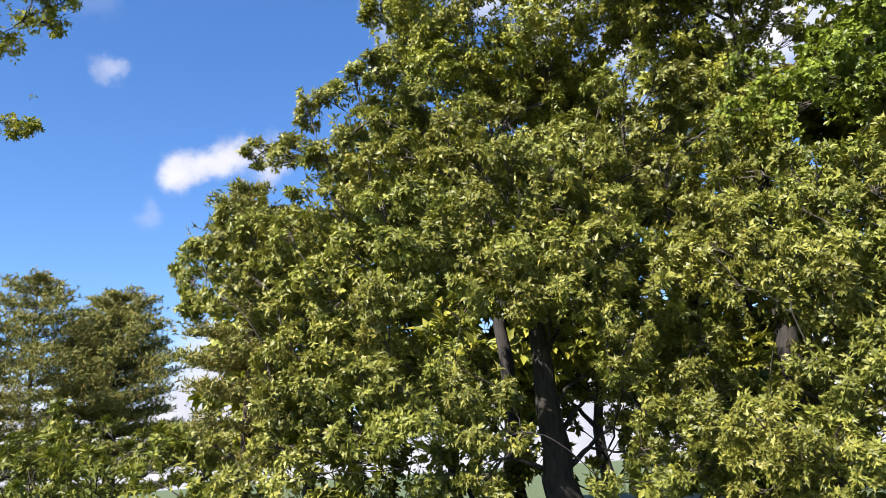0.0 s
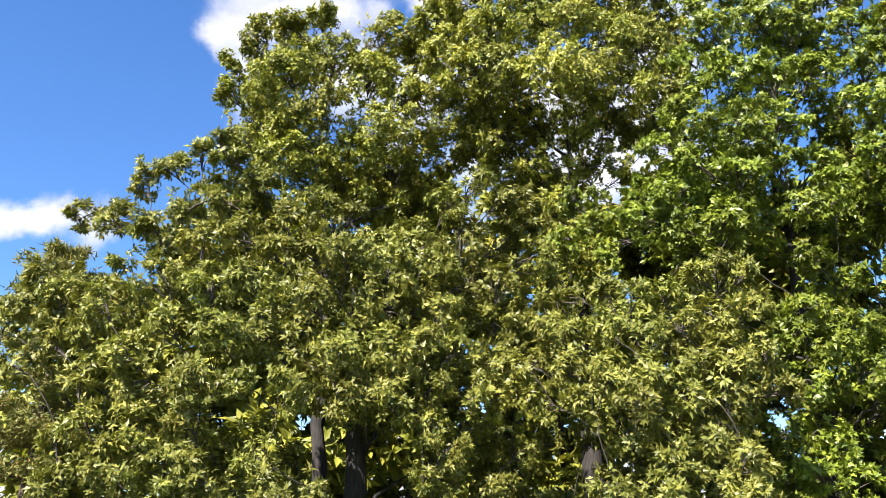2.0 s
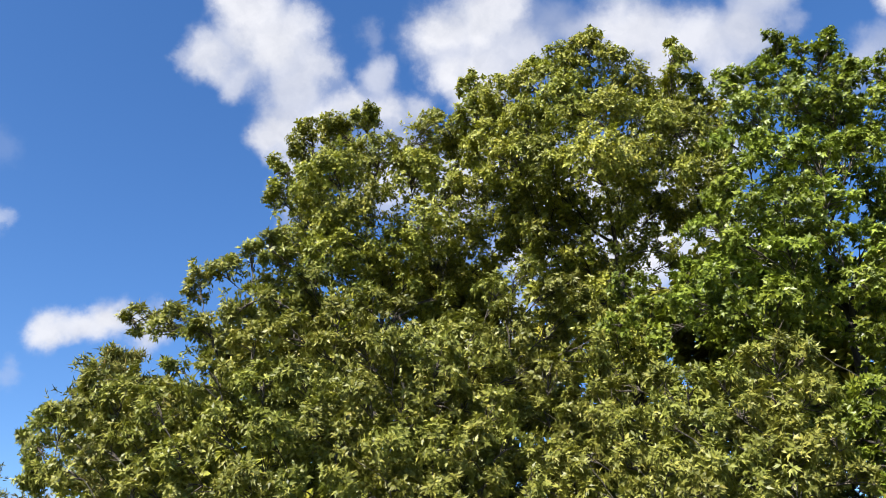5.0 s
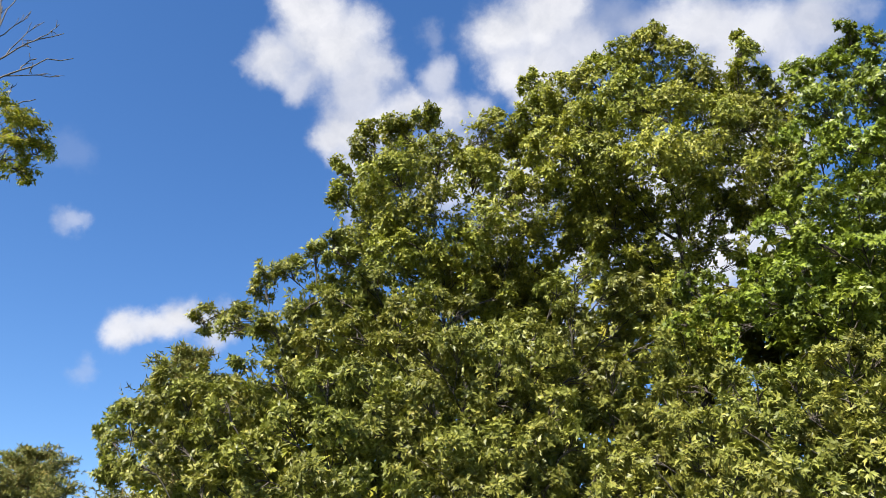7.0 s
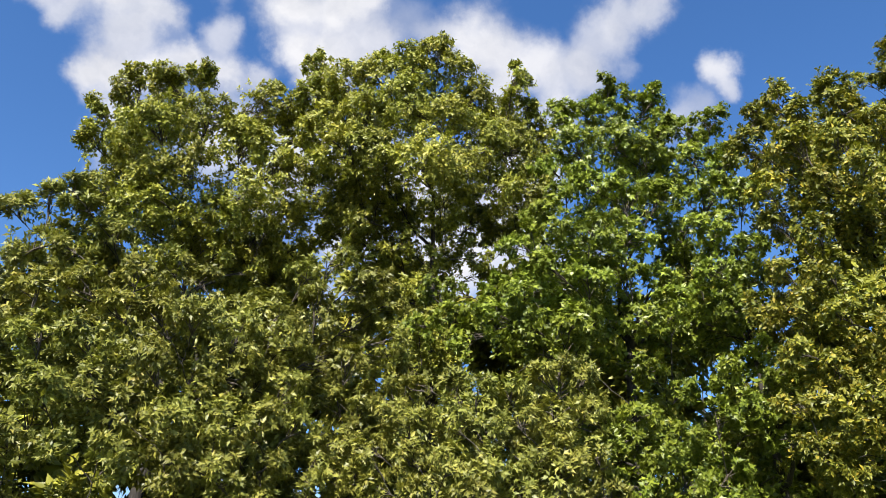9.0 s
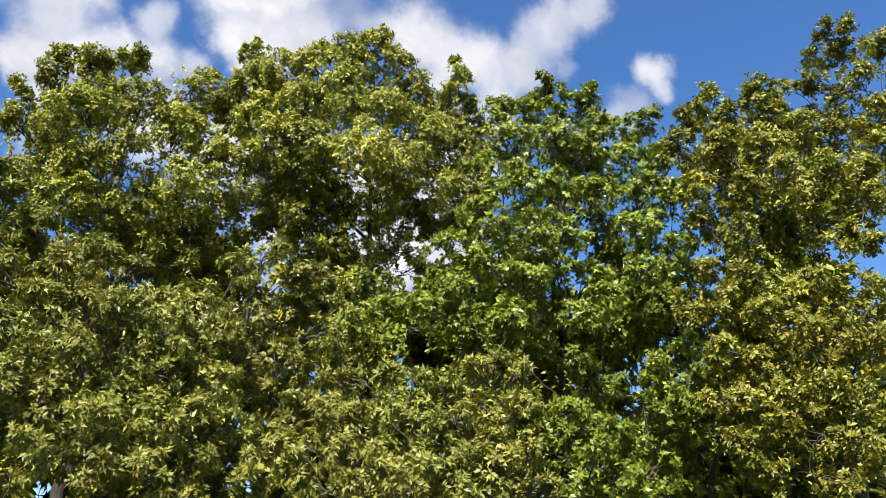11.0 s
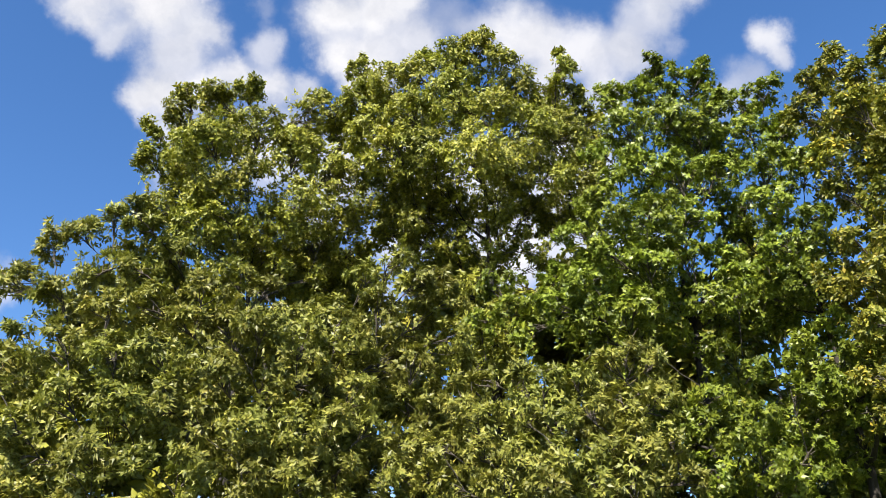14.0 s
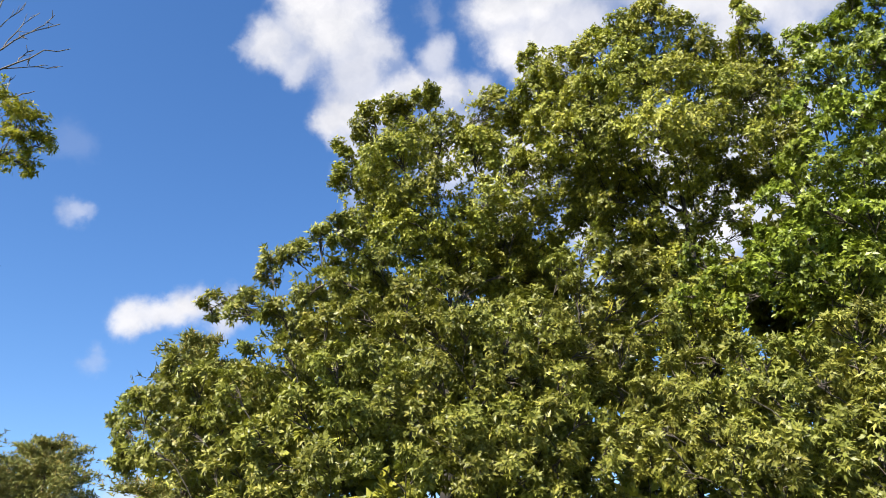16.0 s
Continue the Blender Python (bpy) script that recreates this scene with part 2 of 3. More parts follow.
def bend(a, b, sag, n, rng, wander=0.06):
    """A grown line from a to b: it bows by sag and wanders a little."""
    a, b = np.asarray(a, float), np.asarray(b, float)
    s = np.linspace(0, 1, n)[:, None]
    span = np.linalg.norm(b - a)
    mid = (a + b) / 2 + np.array([0, 0, sag * span]) + rng.normal(0, wander, 3) * span
    line = (1 - s) ** 2 * a + 2 * s * (1 - s) * mid + s ** 2 * b
    line[1:-1] += rng.normal(0, 0.012 * span, (n - 2, 3))
    return line


# leaf blades: corners along and across the midrib, and the faces between them
THREE_LOBES = ((2, 1, 0), (0, 5, 4), (0, 4, 3, 2))
BLADES = {
    "three": (((0.0, 0.0), (0.58, 0.27), (0.46, 0.12), (1.0, 0.0), (0.46, -0.12), (0.58, -0.27)), THREE_LOBES),
    "star": (((0.0, 0.0), (0.46, 0.4), (0.46, 0.17), (1.0, 0.0), (0.46, -0.17), (0.46, -0.4)), THREE_LOBES),
    "broad": (((0.0, 0.0), (0.5, 0.24), (1.0, 0.0), (0.5, -0.24)), ((2, 1, 0), (0, 3, 2))),
    "needle": (((0.0, 0.12), (1.0, 0.0), (0.0, -0.12)), ((0, 2, 1),)),
}


def unit(v):
    return v / (np.linalg.norm(v, axis=-1, keepdims=True) + 1e-9)


def blades_arrays(kind, at, along, face, length, fold=0.28, droop=0.2):
    """Many leaf blades, folded along the midrib and drooping to the tip."""
    corners, faces = BLADES[kind]
    x, y = np.array(corners).T
    z = np.abs(y) * fold - droop * x * x
    along = unit(along)
    side = unit(np.cross(face, along))
    up = np.cross(along, side)
    verts = at[:, None] + length[:, None, None] * (x[None, :, None] * along[:, None] + y[None, :, None] * side[:, None] + z[None, :, None] * up[:, None])
    count, nv = len(at), len(x)
    loops = (np.arange(count)[:, None] * nv + np.array([k for f in faces for k in f])[None]).ravel()
    return verts.reshape(-1, 3), loops, np.tile([len(f) for f in faces], count)


LIGHT = np.array([math.sin(_a) * math.cos(_e), math.cos(_a) * math.cos(_e), math.sin(_e)])


def bough_foliage(rng, centre, radius, kind, leaf_length, per_area, outward, lean_out):
    """Flattened domes of leafage round the bough's end, rosettes over each dome, shoots that stand out of them, leaves radiating from both.
    Returns leaf arrays, the hearts of the domes and the ends of the shoots."""
    per_ros = 11
    n_domes = max(6, int(11 * (radius / 0.9) ** 1.2))
    n_ros = max(n_domes, int(per_area * radius * radius / per_ros))
    d = unit(unit(rng.normal(0, 1, (n_domes, 3))) + outward * lean_out + np.array([0, 0, 0.15]))
    hearts = d * (radius * rng.uniform(0.3, 0.74, (n_domes, 1)))
    size = radius * rng.uniform(0.2, 0.4, n_domes)
    which = rng.choice(n_domes, n_ros, p=size ** 2 / (size ** 2).sum())
    normal = unit(unit(rng.normal(0, 1, (n_ros, 3))) + d[which] * 0.9 + np.array([0, 0, 0.25]))
    ros = hearts[which] + normal * (size[which] * rng.uniform(0.6, 1.12, n_ros))[:, None] * np.array([1.08, 1.08, 0.78])
    # a few fill the bough between the domes
    inner = rng.random(n_ros) < 0.13
    normal[inner] = unit(rng.normal(0, 1, (inner.sum(), 3)) + np.array([0, 0, 0.2]))
    ros[inner] = normal[inner] * radius * (rng.uniform(0.05, 1.0, (inner.sum(), 1)) ** 0.5) * 0.92
    axis = unit(normal + LIGHT * 0.3 + rng.normal(0, 0.22, (n_ros, 3)))
    # shoots: rosettes one after another along a twig that leaves the dome
    n_shoots = max(3, int(n_ros * 0.022))
    on = rng.integers(0, n_ros, n_shoots)
    aim = unit(normal[on] * np.array([1, 1, 0.6]) + np.array([0, 0, 0.45]) + rng.normal(0, 0.3, (n_shoots, 3)))
    reach = radius * rng.uniform(0.12, 0.42, n_shoots)
    ends = ros[on] + aim * reach[:, None]
    steps = 4
    f = np.linspace(0.25, 1.0, steps)
    along_shoot = (ros[on][:, None] + (aim * reach[:, None])[:, None] * f[None, :, None]).reshape(-1, 3)
    ros = np.concatenate([ros, along_shoot + rng.normal(0, 0.03, along_shoot.shape)])
    axis = np.concatenate([axis, unit(np.repeat(aim, steps, 0) + rng.normal(0, 0.35, (n_shoots * steps, 3)))])
    m = len(ros) * per_ros
    ax = np.repeat(axis, per_ros, 0)
    at = np.repeat(ros, per_ros, 0) + ax * rng.uniform(-0.06, 0.06, (m, 1))
    ref = unit(np.cross(ax, rng.normal(0, 1, (m, 3))))
    along = unit(ax * rng.uniform(0.0, 1.1, (m, 1)) + ref - np.array([0, 0, 0.16]))
    face = unit(ax + rng.normal(0, 0.34, (m, 3)))
    length = leaf_length * rng.uniform(0.55, 1.25, m)
    at = at + centre + along * leaf_length * 0.1 + rng.normal(0, 0.02, (m, 3))
    return blades_arrays(kind, at, along, face, length), hearts + centre, ends + centre


def build_tree(name, base, boughs, leaf, kind, leaf_length, per_area, label, seed, trunk_radius, category="tree", fill=0):
    """A tree at base: trunk, limbs, each limb with its twigs and its leaves. Boughs: end of the limb from the foot of the tree, radius of its leafage."""
    rng = np.random.default_rng(seed)
    # shaded growth far inside the wood has few twigs
    coarse = category == "shrub" or leaf_length > 0.3
    root = new(name)
    root.location = (base[0], base[1], 0)
    tagged(root, label, category, "shrubs below the trees" if category == "shrub" else "trees along the meadow")
    ends = [np.array(b[:3]) for b in boughs]
    radii = [b[3] for b in boughs]
    top = max(e[2] for e in ends)
    core = np.mean(ends, axis=0)
    away = np.array([base[0], base[1], 0]) / math.hypot(base[0], base[1])
    # boughs on the far side, which close the crown
    for _ in range(fill):
        k = rng.integers(0, len(boughs))
        near = sorted(range(len(boughs)), key=lambda o: np.linalg.norm(ends[o] - ends[k]))[1:6]
        o = near[rng.integers(0, len(near))]
        e = (ends[k] + ends[o]) / 2 + away * rng.uniform(1.1, 3.2) + rng.normal(0, 0.35, 3) * np.array([1, 1, 0.6])
        e = e + (core - e) * np.array([0.16, 0.16, 0.1])
        ends.append(e)
        # low at the back the shade keeps them thin
        radii.append((radii[k] + radii[o]) / 2 * rng.uniform(1.45, 1.95) * (0.62 if e[2] < min(6.0, 0.5 * top) else 1.0))
    n = 14
    s = np.linspace(0, 1, n)
    head = np.array([core[0] * 0.35, core[1] * 0.35, top * 0.76])
    stem = np.stack([head[0] * s ** 1.6, head[1] * s ** 1.6, head[2] * s], 1)
    stem[1:] += rng.normal(0, 0.07, (n - 1, 3)) * np.array([1, 1, 0])
    girth = trunk_radius * (1 - 0.95 * s) * (1 + 0.55 * np.exp(-s * 16))
    stem[0, 2] = -0.3
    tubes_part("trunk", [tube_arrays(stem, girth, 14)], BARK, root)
    # limbs fork off the trunk or off limbs that are there already, always from below
    joints = [(stem[k], girth[k]) for k in range(2, n)]
    order = sorted(range(len(ends)), key=lambda k: np.hypot(ends[k][0], ends[k][1]) + 0.15 * ends[k][2])
    for number in order:
        e, r = ends[number], radii[number]
        rear = number >= len(boughs)

        def cost(joint):
            gap = e - joint[0]
            return np.linalg.norm(gap) + 1.6 * max(0.0, 0.45 * math.hypot(gap[0], gap[1]) + 0.3 - gap[2])

        start, parent_girth = min(joints, key=cost)
        span = np.linalg.norm(e - start)
        thick = min(0.03 + 0.03 * span, parent_girth * 0.8)
        line = bend(start, e, 0.10, 9, rng, 0.09)
        taper = np.linspace(thick, 0.012, 9)
        joints += [(line[k], taper[k]) for k in range(2, 8)]
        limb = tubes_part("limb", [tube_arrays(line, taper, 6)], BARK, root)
        (verts, loops, sizes), tips, shoots = bough_foliage(rng, e, r, "broad" if rear else kind, leaf_length * (1.1 if rear else 1.0), per_area * (0.36 if rear else 1.0),
                                                      unit((e - core) * np.array([1, 1, 0.5])), 0.0 if rear else 0.75)
        twigs = []
        for tip in tips[: 4 if coarse or rear else 99]:
            a = line[rng.integers(5, 9)]
            twigs.append(tube_arrays(bend(a, tip, 0.04, 5, rng, 0.1), np.linspace(0.018, 0.005, 5), 3))
        if not coarse and not rear:
            for end in shoots:
                a = tips[np.argmin(((tips - end) ** 2).sum(1))]
                twigs.append(tube_arrays(bend(a, end, 0.04, 4, rng, 0.06), np.linspace(0.008, 0.003, 4), 3))
        tagged(tubes_part("twig_spray", twigs, TWIG, limb), kind="stuff")
        mesh_part("foliage", verts, loops, sizes, leaf, limb, kind="stuff")
    return root


# ---------------------------------------------------------------- ground


def build_ground():
    rng = np.random.default_rng(4)
    rings = np.concatenate([np.linspace(0, 60, 40), np.geomspace(70, 4000, 24)])
    seg = 72
    ang = np.arange(seg) * 2 * np.pi / seg
    x, y = rings[:, None] * np.cos(ang), rings[:, None] * np.sin(ang)
    z = 0.05 * np.sin(x * 0.31 + 1) * np.cos(y * 0.27) * np.exp(-rings / 300)[:, None] - 0.06
    verts = np.stack([x, y, z], -1).reshape(-1, 3)
    i, j = np.meshgrid(np.arange(len(rings) - 1), np.arange(seg), indexing="ij")
    k = (j + 1) % seg
    q = np.stack([i * seg + j, (i + 1) * seg + j, (i + 1) * seg + k, i * seg + k], -1).reshape(-1, 4)
    ob = mesh_part("ground", verts, q.ravel(), np.full(len(q), 4), ground_material(), None)
    tagged(ob, "mown green meadow running out to the horizon", "ground", kind="structure")


build_ground()

# ---------------------------------------------------------------- broad-leaved trees
# boughs: limb's end from the foot of the tree, radius of its leafage, metres
OAK_LEFT = (
    (-7.9, -1.3, 6.1, 0.40), (-7.3, -1.9, 6.4, 0.59), (-6.6, -2, 7.2, 0.64), (-6.8, -2, 6.6, 0.67), (-6.6, -0.9, 9.1, 0.38),
    (-6.2, -1.1, 9.3, 0.31), (-5.6, -1.6, 8.7, 0.44), (-6, -2.6, 6.6, 0.64), (-6.3, -2.4, 5.8, 0.60), (-5.5, -2.5, 5.8, 0.58),
    (-5.2, -2.8, 6.5, 0.50), (-6.8, -2.4, 5.4, 0.54), (-5.4, -2.9, 5, 0.42), (-5.5, -0.6, 9.3, 0.53), (-5, -2.5, 7.4, 0.32),
    (-7.3, -2.2, 5.3, 0.43), (-8.1, -0.9, 6.5, 0.45), (-7.3, -2.1, 5.3, 0.40), (-6.1, -2.6, 5.7, 0.32),
)
OAK_CREST = (
    (-5.1, -1.2, 9.8, 0.57), (-4.5, -1.3, 10.1, 0.59), (-4, -1.1, 10.6, 0.58), (-3.6, -1.4, 10.9, 0.39), (-3.2, -1.3, 10.5, 0.54),
    (-4.6, -2.1, 8.4, 0.63), (-4, -1.5, 9.3, 0.68), (-3.2, -2, 9.2, 0.59), (-2.6, -1.1, 10.1, 0.47), (-2.7, -2.8, 8, 0.64),
    (-3.5, -2.7, 7.8, 0.59), (-4.1, -3.1, 7, 0.54), (-3.2, -3.1, 6.8, 0.59), (-2.4, -3.1, 6.9, 0.62), (-3.9, -3.2, 6, 0.61),
    (-2.9, -3.5, 5.7, 0.59), (-2.2, -3.3, 5.9, 0.59), (-4.6, -3.3, 5.4, 0.56),
)
OAK_DOMES = (
    (-1.8, -2.7, 8.4, 0.60), (-1.2, -1.9, 9.1, 0.61), (-0.7, -2.2, 8.8, 0.51), (-2, -2.7, 7.6, 0.64), (-1.3, -2.6, 7.7, 0.68),
    (-0.6, -3.1, 7.4, 0.65), (-0, -2.2, 8.2, 0.54), (0.2, -2.7, 7.5, 0.67), (1.1, -1.5, 8.5, 0.64), (1.8, -1.1, 9.8, 0.62),
    (2.2, -1.7, 10, 0.55), (2.8, -1.3, 9.6, 0.68), (3.3, -1.4, 9.8, 0.59), (3.8, -1.1, 9.5, 0.59), (2.1, -1.2, 9, 0.72),
    (3.1, -0.9, 8.9, 0.77), (3.7, -1.3, 8.4, 0.64), (1.3, -2.1, 7.7, 0.70), (2.3, -1.1, 7.8, 0.73), (4.1, -0.7, 8.1, 0.46),
)
OAK_FACE = (
    (0.3, -2.7, 6.7, 0.67), (-0.5, -2.5, 6.6, 0.67), (-1.3, -3, 6.6, 0.64), (1.3, -2.3, 6.6, 0.67), (-4.3, -3, 5, 0.57),
    (-3.3, -3.4, 5, 0.57), (-2.5, -3.3, 5, 0.59), (-1.7, -3, 5.6, 0.63), (-0.8, -3.3, 5.5, 0.63), (0.1, -3, 5.6, 0.63),
    (0.8, -2.8, 5.7, 0.59), (1.7, -2.3, 5.9, 0.51), (-1.6, -3.4, 4.8, 0.56), (-0.7, -3.2, 4.8, 0.61), (0.1, -3, 4.8, 0.58),
    (1, -2.7, 4.9, 0.59), (2, -2.5, 5.1, 0.50), (2.6, -1.7, 5.9, 0.51), (2.5, -2.2, 5.1, 0.47),
)
OAK_FOOT_LEFT = (
    (-5.1, -3.2, 4.1, 0.56), (-4.2, -3.4, 4, 0.59), (-3.3, -3.1, 4.1, 0.58), (-3.7, -3.3, 3.4, 0.61), (-4.6, -3.3, 3.3, 0.58),
    (-2.9, -3.5, 3.1, 0.59), (-2.1, -3.2, 3.6, 0.47), (-5.5, -3, 3.2, 0.50), (-1.8, -3.5, 2.9, 0.55), (-1.2, -3.1, 3, 0.54),
    (-2.5, -3.5, 2.4, 0.59), (-3.2, -3.3, 2.4, 0.58), (-4, -3.2, 2.5, 0.54), (-1.7, -3.4, 2.2, 0.53), (-1, -3.2, 2.2, 0.44),
    (-5.7, -2.5, 2.3, 0.58), (-6.7, -2.4, 2.3, 0.55), (-6.3, -2.7, 1.7, 0.56), (-5.1, -3.3, 1.6, 0.52), (-5.7, -2.8, 3.9, 0.32),
)
OAK_FOOT_RIGHT = (
    (3.3, -1.1, 5.4, 0.50), (1.1, -2.7, 4.2, 0.47), (1.5, -2.6, 3.8, 0.50), (2.0, -2.3, 4.3, 0.43), (3.1, -1.6, 3.9, 0.47),
    (0.9, -2.9, 3.3, 0.36), (2.4, -2, 3.3, 0.47), (1.5, -2.6, 2.5, 0.51), (2.4, -2, 2.7, 0.59), (3.4, -0.7, 3, 0.56),
    (1.4, -2.5, 1.8, 0.44), (2.1, -2.5, 1.9, 0.57), (2.9, -1.3, 1.3, 0.59), (1.8, -2.3, 1.1, 0.50), (0.5, -3.1, 1.2, 0.36),
    (-2.6, -3.1, 1.5, 0.47), (-1.6, -3.3, 1.4, 0.40), (4, -0.7, 4.4, 0.51), (0.3, -3.1, 4.5, 0.39), (4.9, -0.9, 4.3, 0.54),
    (5.2, -0.8, 3.3, 0.55), (4.8, -0.4, 2.9, 0.52), (5.4, -0.9, 2.6, 0.54), (2.5, -1.9, 5.4, 0.50),
)
RIGHT_CREST = (
    (-4.6, -0.4, 6.5, 0.50), (-4.3, -1.8, 6.5, 0.46), (-3.8, -1.9, 6.8, 0.47), (-3.3, -2.6, 6.6, 0.48), (-2.9, -3.1, 6.4, 0.49),
    (-2.3, -3.2, 6.5, 0.47), (-1.4, -2.8, 7.1, 0.43), (-0.7, -2.4, 7.4, 0.45), (-0.3, -2.7, 7.1, 0.49), (-4.1, -2.4, 5.9, 0.51),
    (-3.4, -2.8, 5.9, 0.53), (-2.8, -3.2, 5.7, 0.52), (-2.1, -3.2, 5.9, 0.53), (-1.3, -3.2, 6.2, 0.54), (-0.7, -3.3, 6.1, 0.53),
    (-0.5, -2.4, 7.3, 0.50), (-0.2, -2.8, 6.7, 0.46),
)
RIGHT_FACE = (
    (-4.7, -2, 5.3, 0.47), (-4.1, -2.6, 5.1, 0.50), (-3.5, -3.3, 5, 0.50), (-2.8, -3.5, 5, 0.50), (-2, -3.4, 5.2, 0.52),
    (-1.3, -3.5, 5.2, 0.53), (-4.5, -2.2, 4.7, 0.46), (-3.8, -3, 4.5, 0.46), (-3.2, -3.6, 4.4, 0.47), (-2.2, -3.3, 4.5, 0.50),
    (-1.5, -3.5, 4.5, 0.50), (-4.5, -2.8, 2.1, 0.48), (-4.9, -1.7, 2, 0.49),
)
RIGHT_FOOT = (
    (-4.6, -2.5, 1.5, 0.50), (-4.2, -3.2, 1.5, 0.49), (-3.5, -3.3, 1.8, 0.49), (-3.1, -3.5, 1.5, 0.49), (-4, -2.6, 1, 0.51),
    (-3.5, -3.4, 1, 0.49), (-4.8, -2.3, 0.8, 0.41), (-3.2, -3.4, 2.5, 0.45), (-2.8, -3.6, 2.9, 0.43), (-0.7, -3.7, 5.3, 0.45),
    (-1.4, -3.6, 4.9, 0.48), (-0.3, -3.5, 4.6, 0.47), (-2.3, -3.5, 4.7, 0.49),
)
TALL_LEFT_TOP = (
    (-3.2, -1.1, 17.3, 0.58), (-3.4, -0.9, 16.3, 0.67), (-2.4, -0.9, 18.7, 1.05), (-1.3, -1.1, 18.8, 1.04), (-0.6, -1.2, 19.2, 0.80),
    (-1.4, -2.5, 16.2, 1.27), (-0.1, -1.7, 17.2, 1.23), (1.5, -0.7, 19.1, 1.17), (2.3, -1.3, 18.9, 0.89), (2.9, -0.6, 18.3, 0.95),
    (1, -1.7, 16.6, 1.31), (2.3, -1.8, 16, 1.20), (-2.2, -1.7, 16.1, 0.88), (-2.6, -1.3, 19.2, 0.33), (-0.6, -0.9, 19.9, 0.33),
    (-1.3, -1.1, 19.5, 0.33), (1.9, -1.3, 19.6, 0.38), (-3.6, -1, 17.8, 0.30),
)
TALL_LEFT_INNER = (
    (-0.5, -1.9, 15.2, 1.25), (-1.5, -1.5, 15.1, 0.97), (1.3, -2.2, 14.6, 1.23), (2.8, -0.6, 15.3, 1.06), (0.4, -1.6, 14.1, 0.95),
    (2, 0.1, 14.4, 1.12), (-0.8, -2.3, 13.8, 0.74), (3.3, 0.9, 14.6, 1.05), (1.4, 0.2, 13.3, 0.85), (2.6, 1.3, 13.4, 0.94),
    (0.5, 1.1, 14.2, 0.68), (-2.7, -1.4, 14.4, 0.87), (-1.7, -2.3, 13.5, 0.83), (-3.3, 0.1, 14.6, 0.56),
)
TALL_MID_TOP = (
    (-4.6, -0.6, 20.4, 0.61), (-4.6, -0.7, 18.9, 1.02), (-3.7, -1.4, 19.4, 1.02), (-2.7, -1.8, 19.5, 1.11), (-1.5, -1.4, 20.7, 1.06),
    (-0.5, -1.4, 21.5, 0.94), (0.4, -0.9, 21.2, 1.10), (1.2, -0.9, 20.3, 1.09), (2.3, -1.9, 21, 0.62), (2.3, -1.6, 20.1, 0.83),
    (3.2, -1.1, 19.8, 1.00), (3.5, -1.1, 19, 0.83), (-4.3, -1.3, 17.3, 1.02), (-3.1, -2.1, 17.6, 1.24), (-1.7, -2.2, 18.3, 1.32),
    (-0.6, -2.5, 17.8, 1.30), (0.8, -2.2, 17.6, 1.28), (2.4, -1.4, 18, 1.25), (-0.5, -1.3, 22.3, 0.40), (-2.3, -0.8, 21.4, 0.39),
    (-4.5, 0.2, 21.6, 0.34), (-1.3, -1, 21.7, 0.39), (2.6, -1.6, 21.8, 0.35), (3.1, -1.4, 20.4, 0.39),
)
TALL_MID_INNER = (
    (-3.6, -2.2, 16.1, 1.03), (-2.5, -2.3, 16, 1.37), (-1.6, -3.3, 15.5, 1.37), (-0.2, -2.6, 15.8, 1.33), (1.3, -1.9, 16, 1.34),
    (2.4, -1.5, 16.1, 1.12), (-3.8, 1.3, 16.5, 1.00), (-2.6, 0.5, 16.1, 1.24), (-1.3, 0.3, 15.9, 1.39), (0.3, 0.8, 16.4, 1.28),
    (1.3, -0.1, 15.6, 1.04), (2.5, 0.1, 15.8, 0.95), (-3.1, 1.3, 15.1, 0.83), (-2.2, 0.2, 14.3, 0.94), (-0.7, 1.7, 14.9, 1.06),
    (-0, 0.2, 13.9, 0.75), (-1.9, 0.8, 13.2, 0.80), (-0.6, 1.4, 13.1, 0.72), (0.8, 0.7, 14.7, 0.52), (1.9, 0.5, 14.2, 0.57),
    (0.5, 1.4, 13.5, 0.68), (0.8, 0.3, 12.3, 0.69),
)
TALL_MID_SIDE = (
    (3.3, -1.3, 17.3, 0.75), (3.3, -0.9, 16.3, 0.74), (2.8, -0.9, 15, 0.68), (-1.3, -2.6, 10.6, 0.64), (-0.4, -2.4, 10.1, 0.65),
    (-1.4, -2.9, 9.1, 0.62), (-0.4, -3.1, 8.9, 0.62), (-1.9, -2.4, 9.3, 0.55),
)
TALL_MID_HOLLOW = (
    (-2.8, -1.2, 14.4, 0.50), (-1.6, -1.5, 13.5, 0.55), (-0.2, -1.9, 14.6, 0.50), (0.7, -2.3, 13.2, 0.50),
    (-1.2, -1.6, 12.1, 0.55), (0.4, -2.1, 15.5, 0.50), (-2.2, -1.3, 15.6, 0.45), (-0.5, -1.8, 13.0, 0.45),
)
TALL_LEFT_HOLLOW = (
    (-0.2, -1.4, 13.5, 0.50), (0.9, -1.4, 13.0, 0.50), (2.0, -1.5, 12.6, 0.50), (1.2, -1.4, 14.5, 0.45),
    (2.3, -1.5, 14.1, 0.45),
)
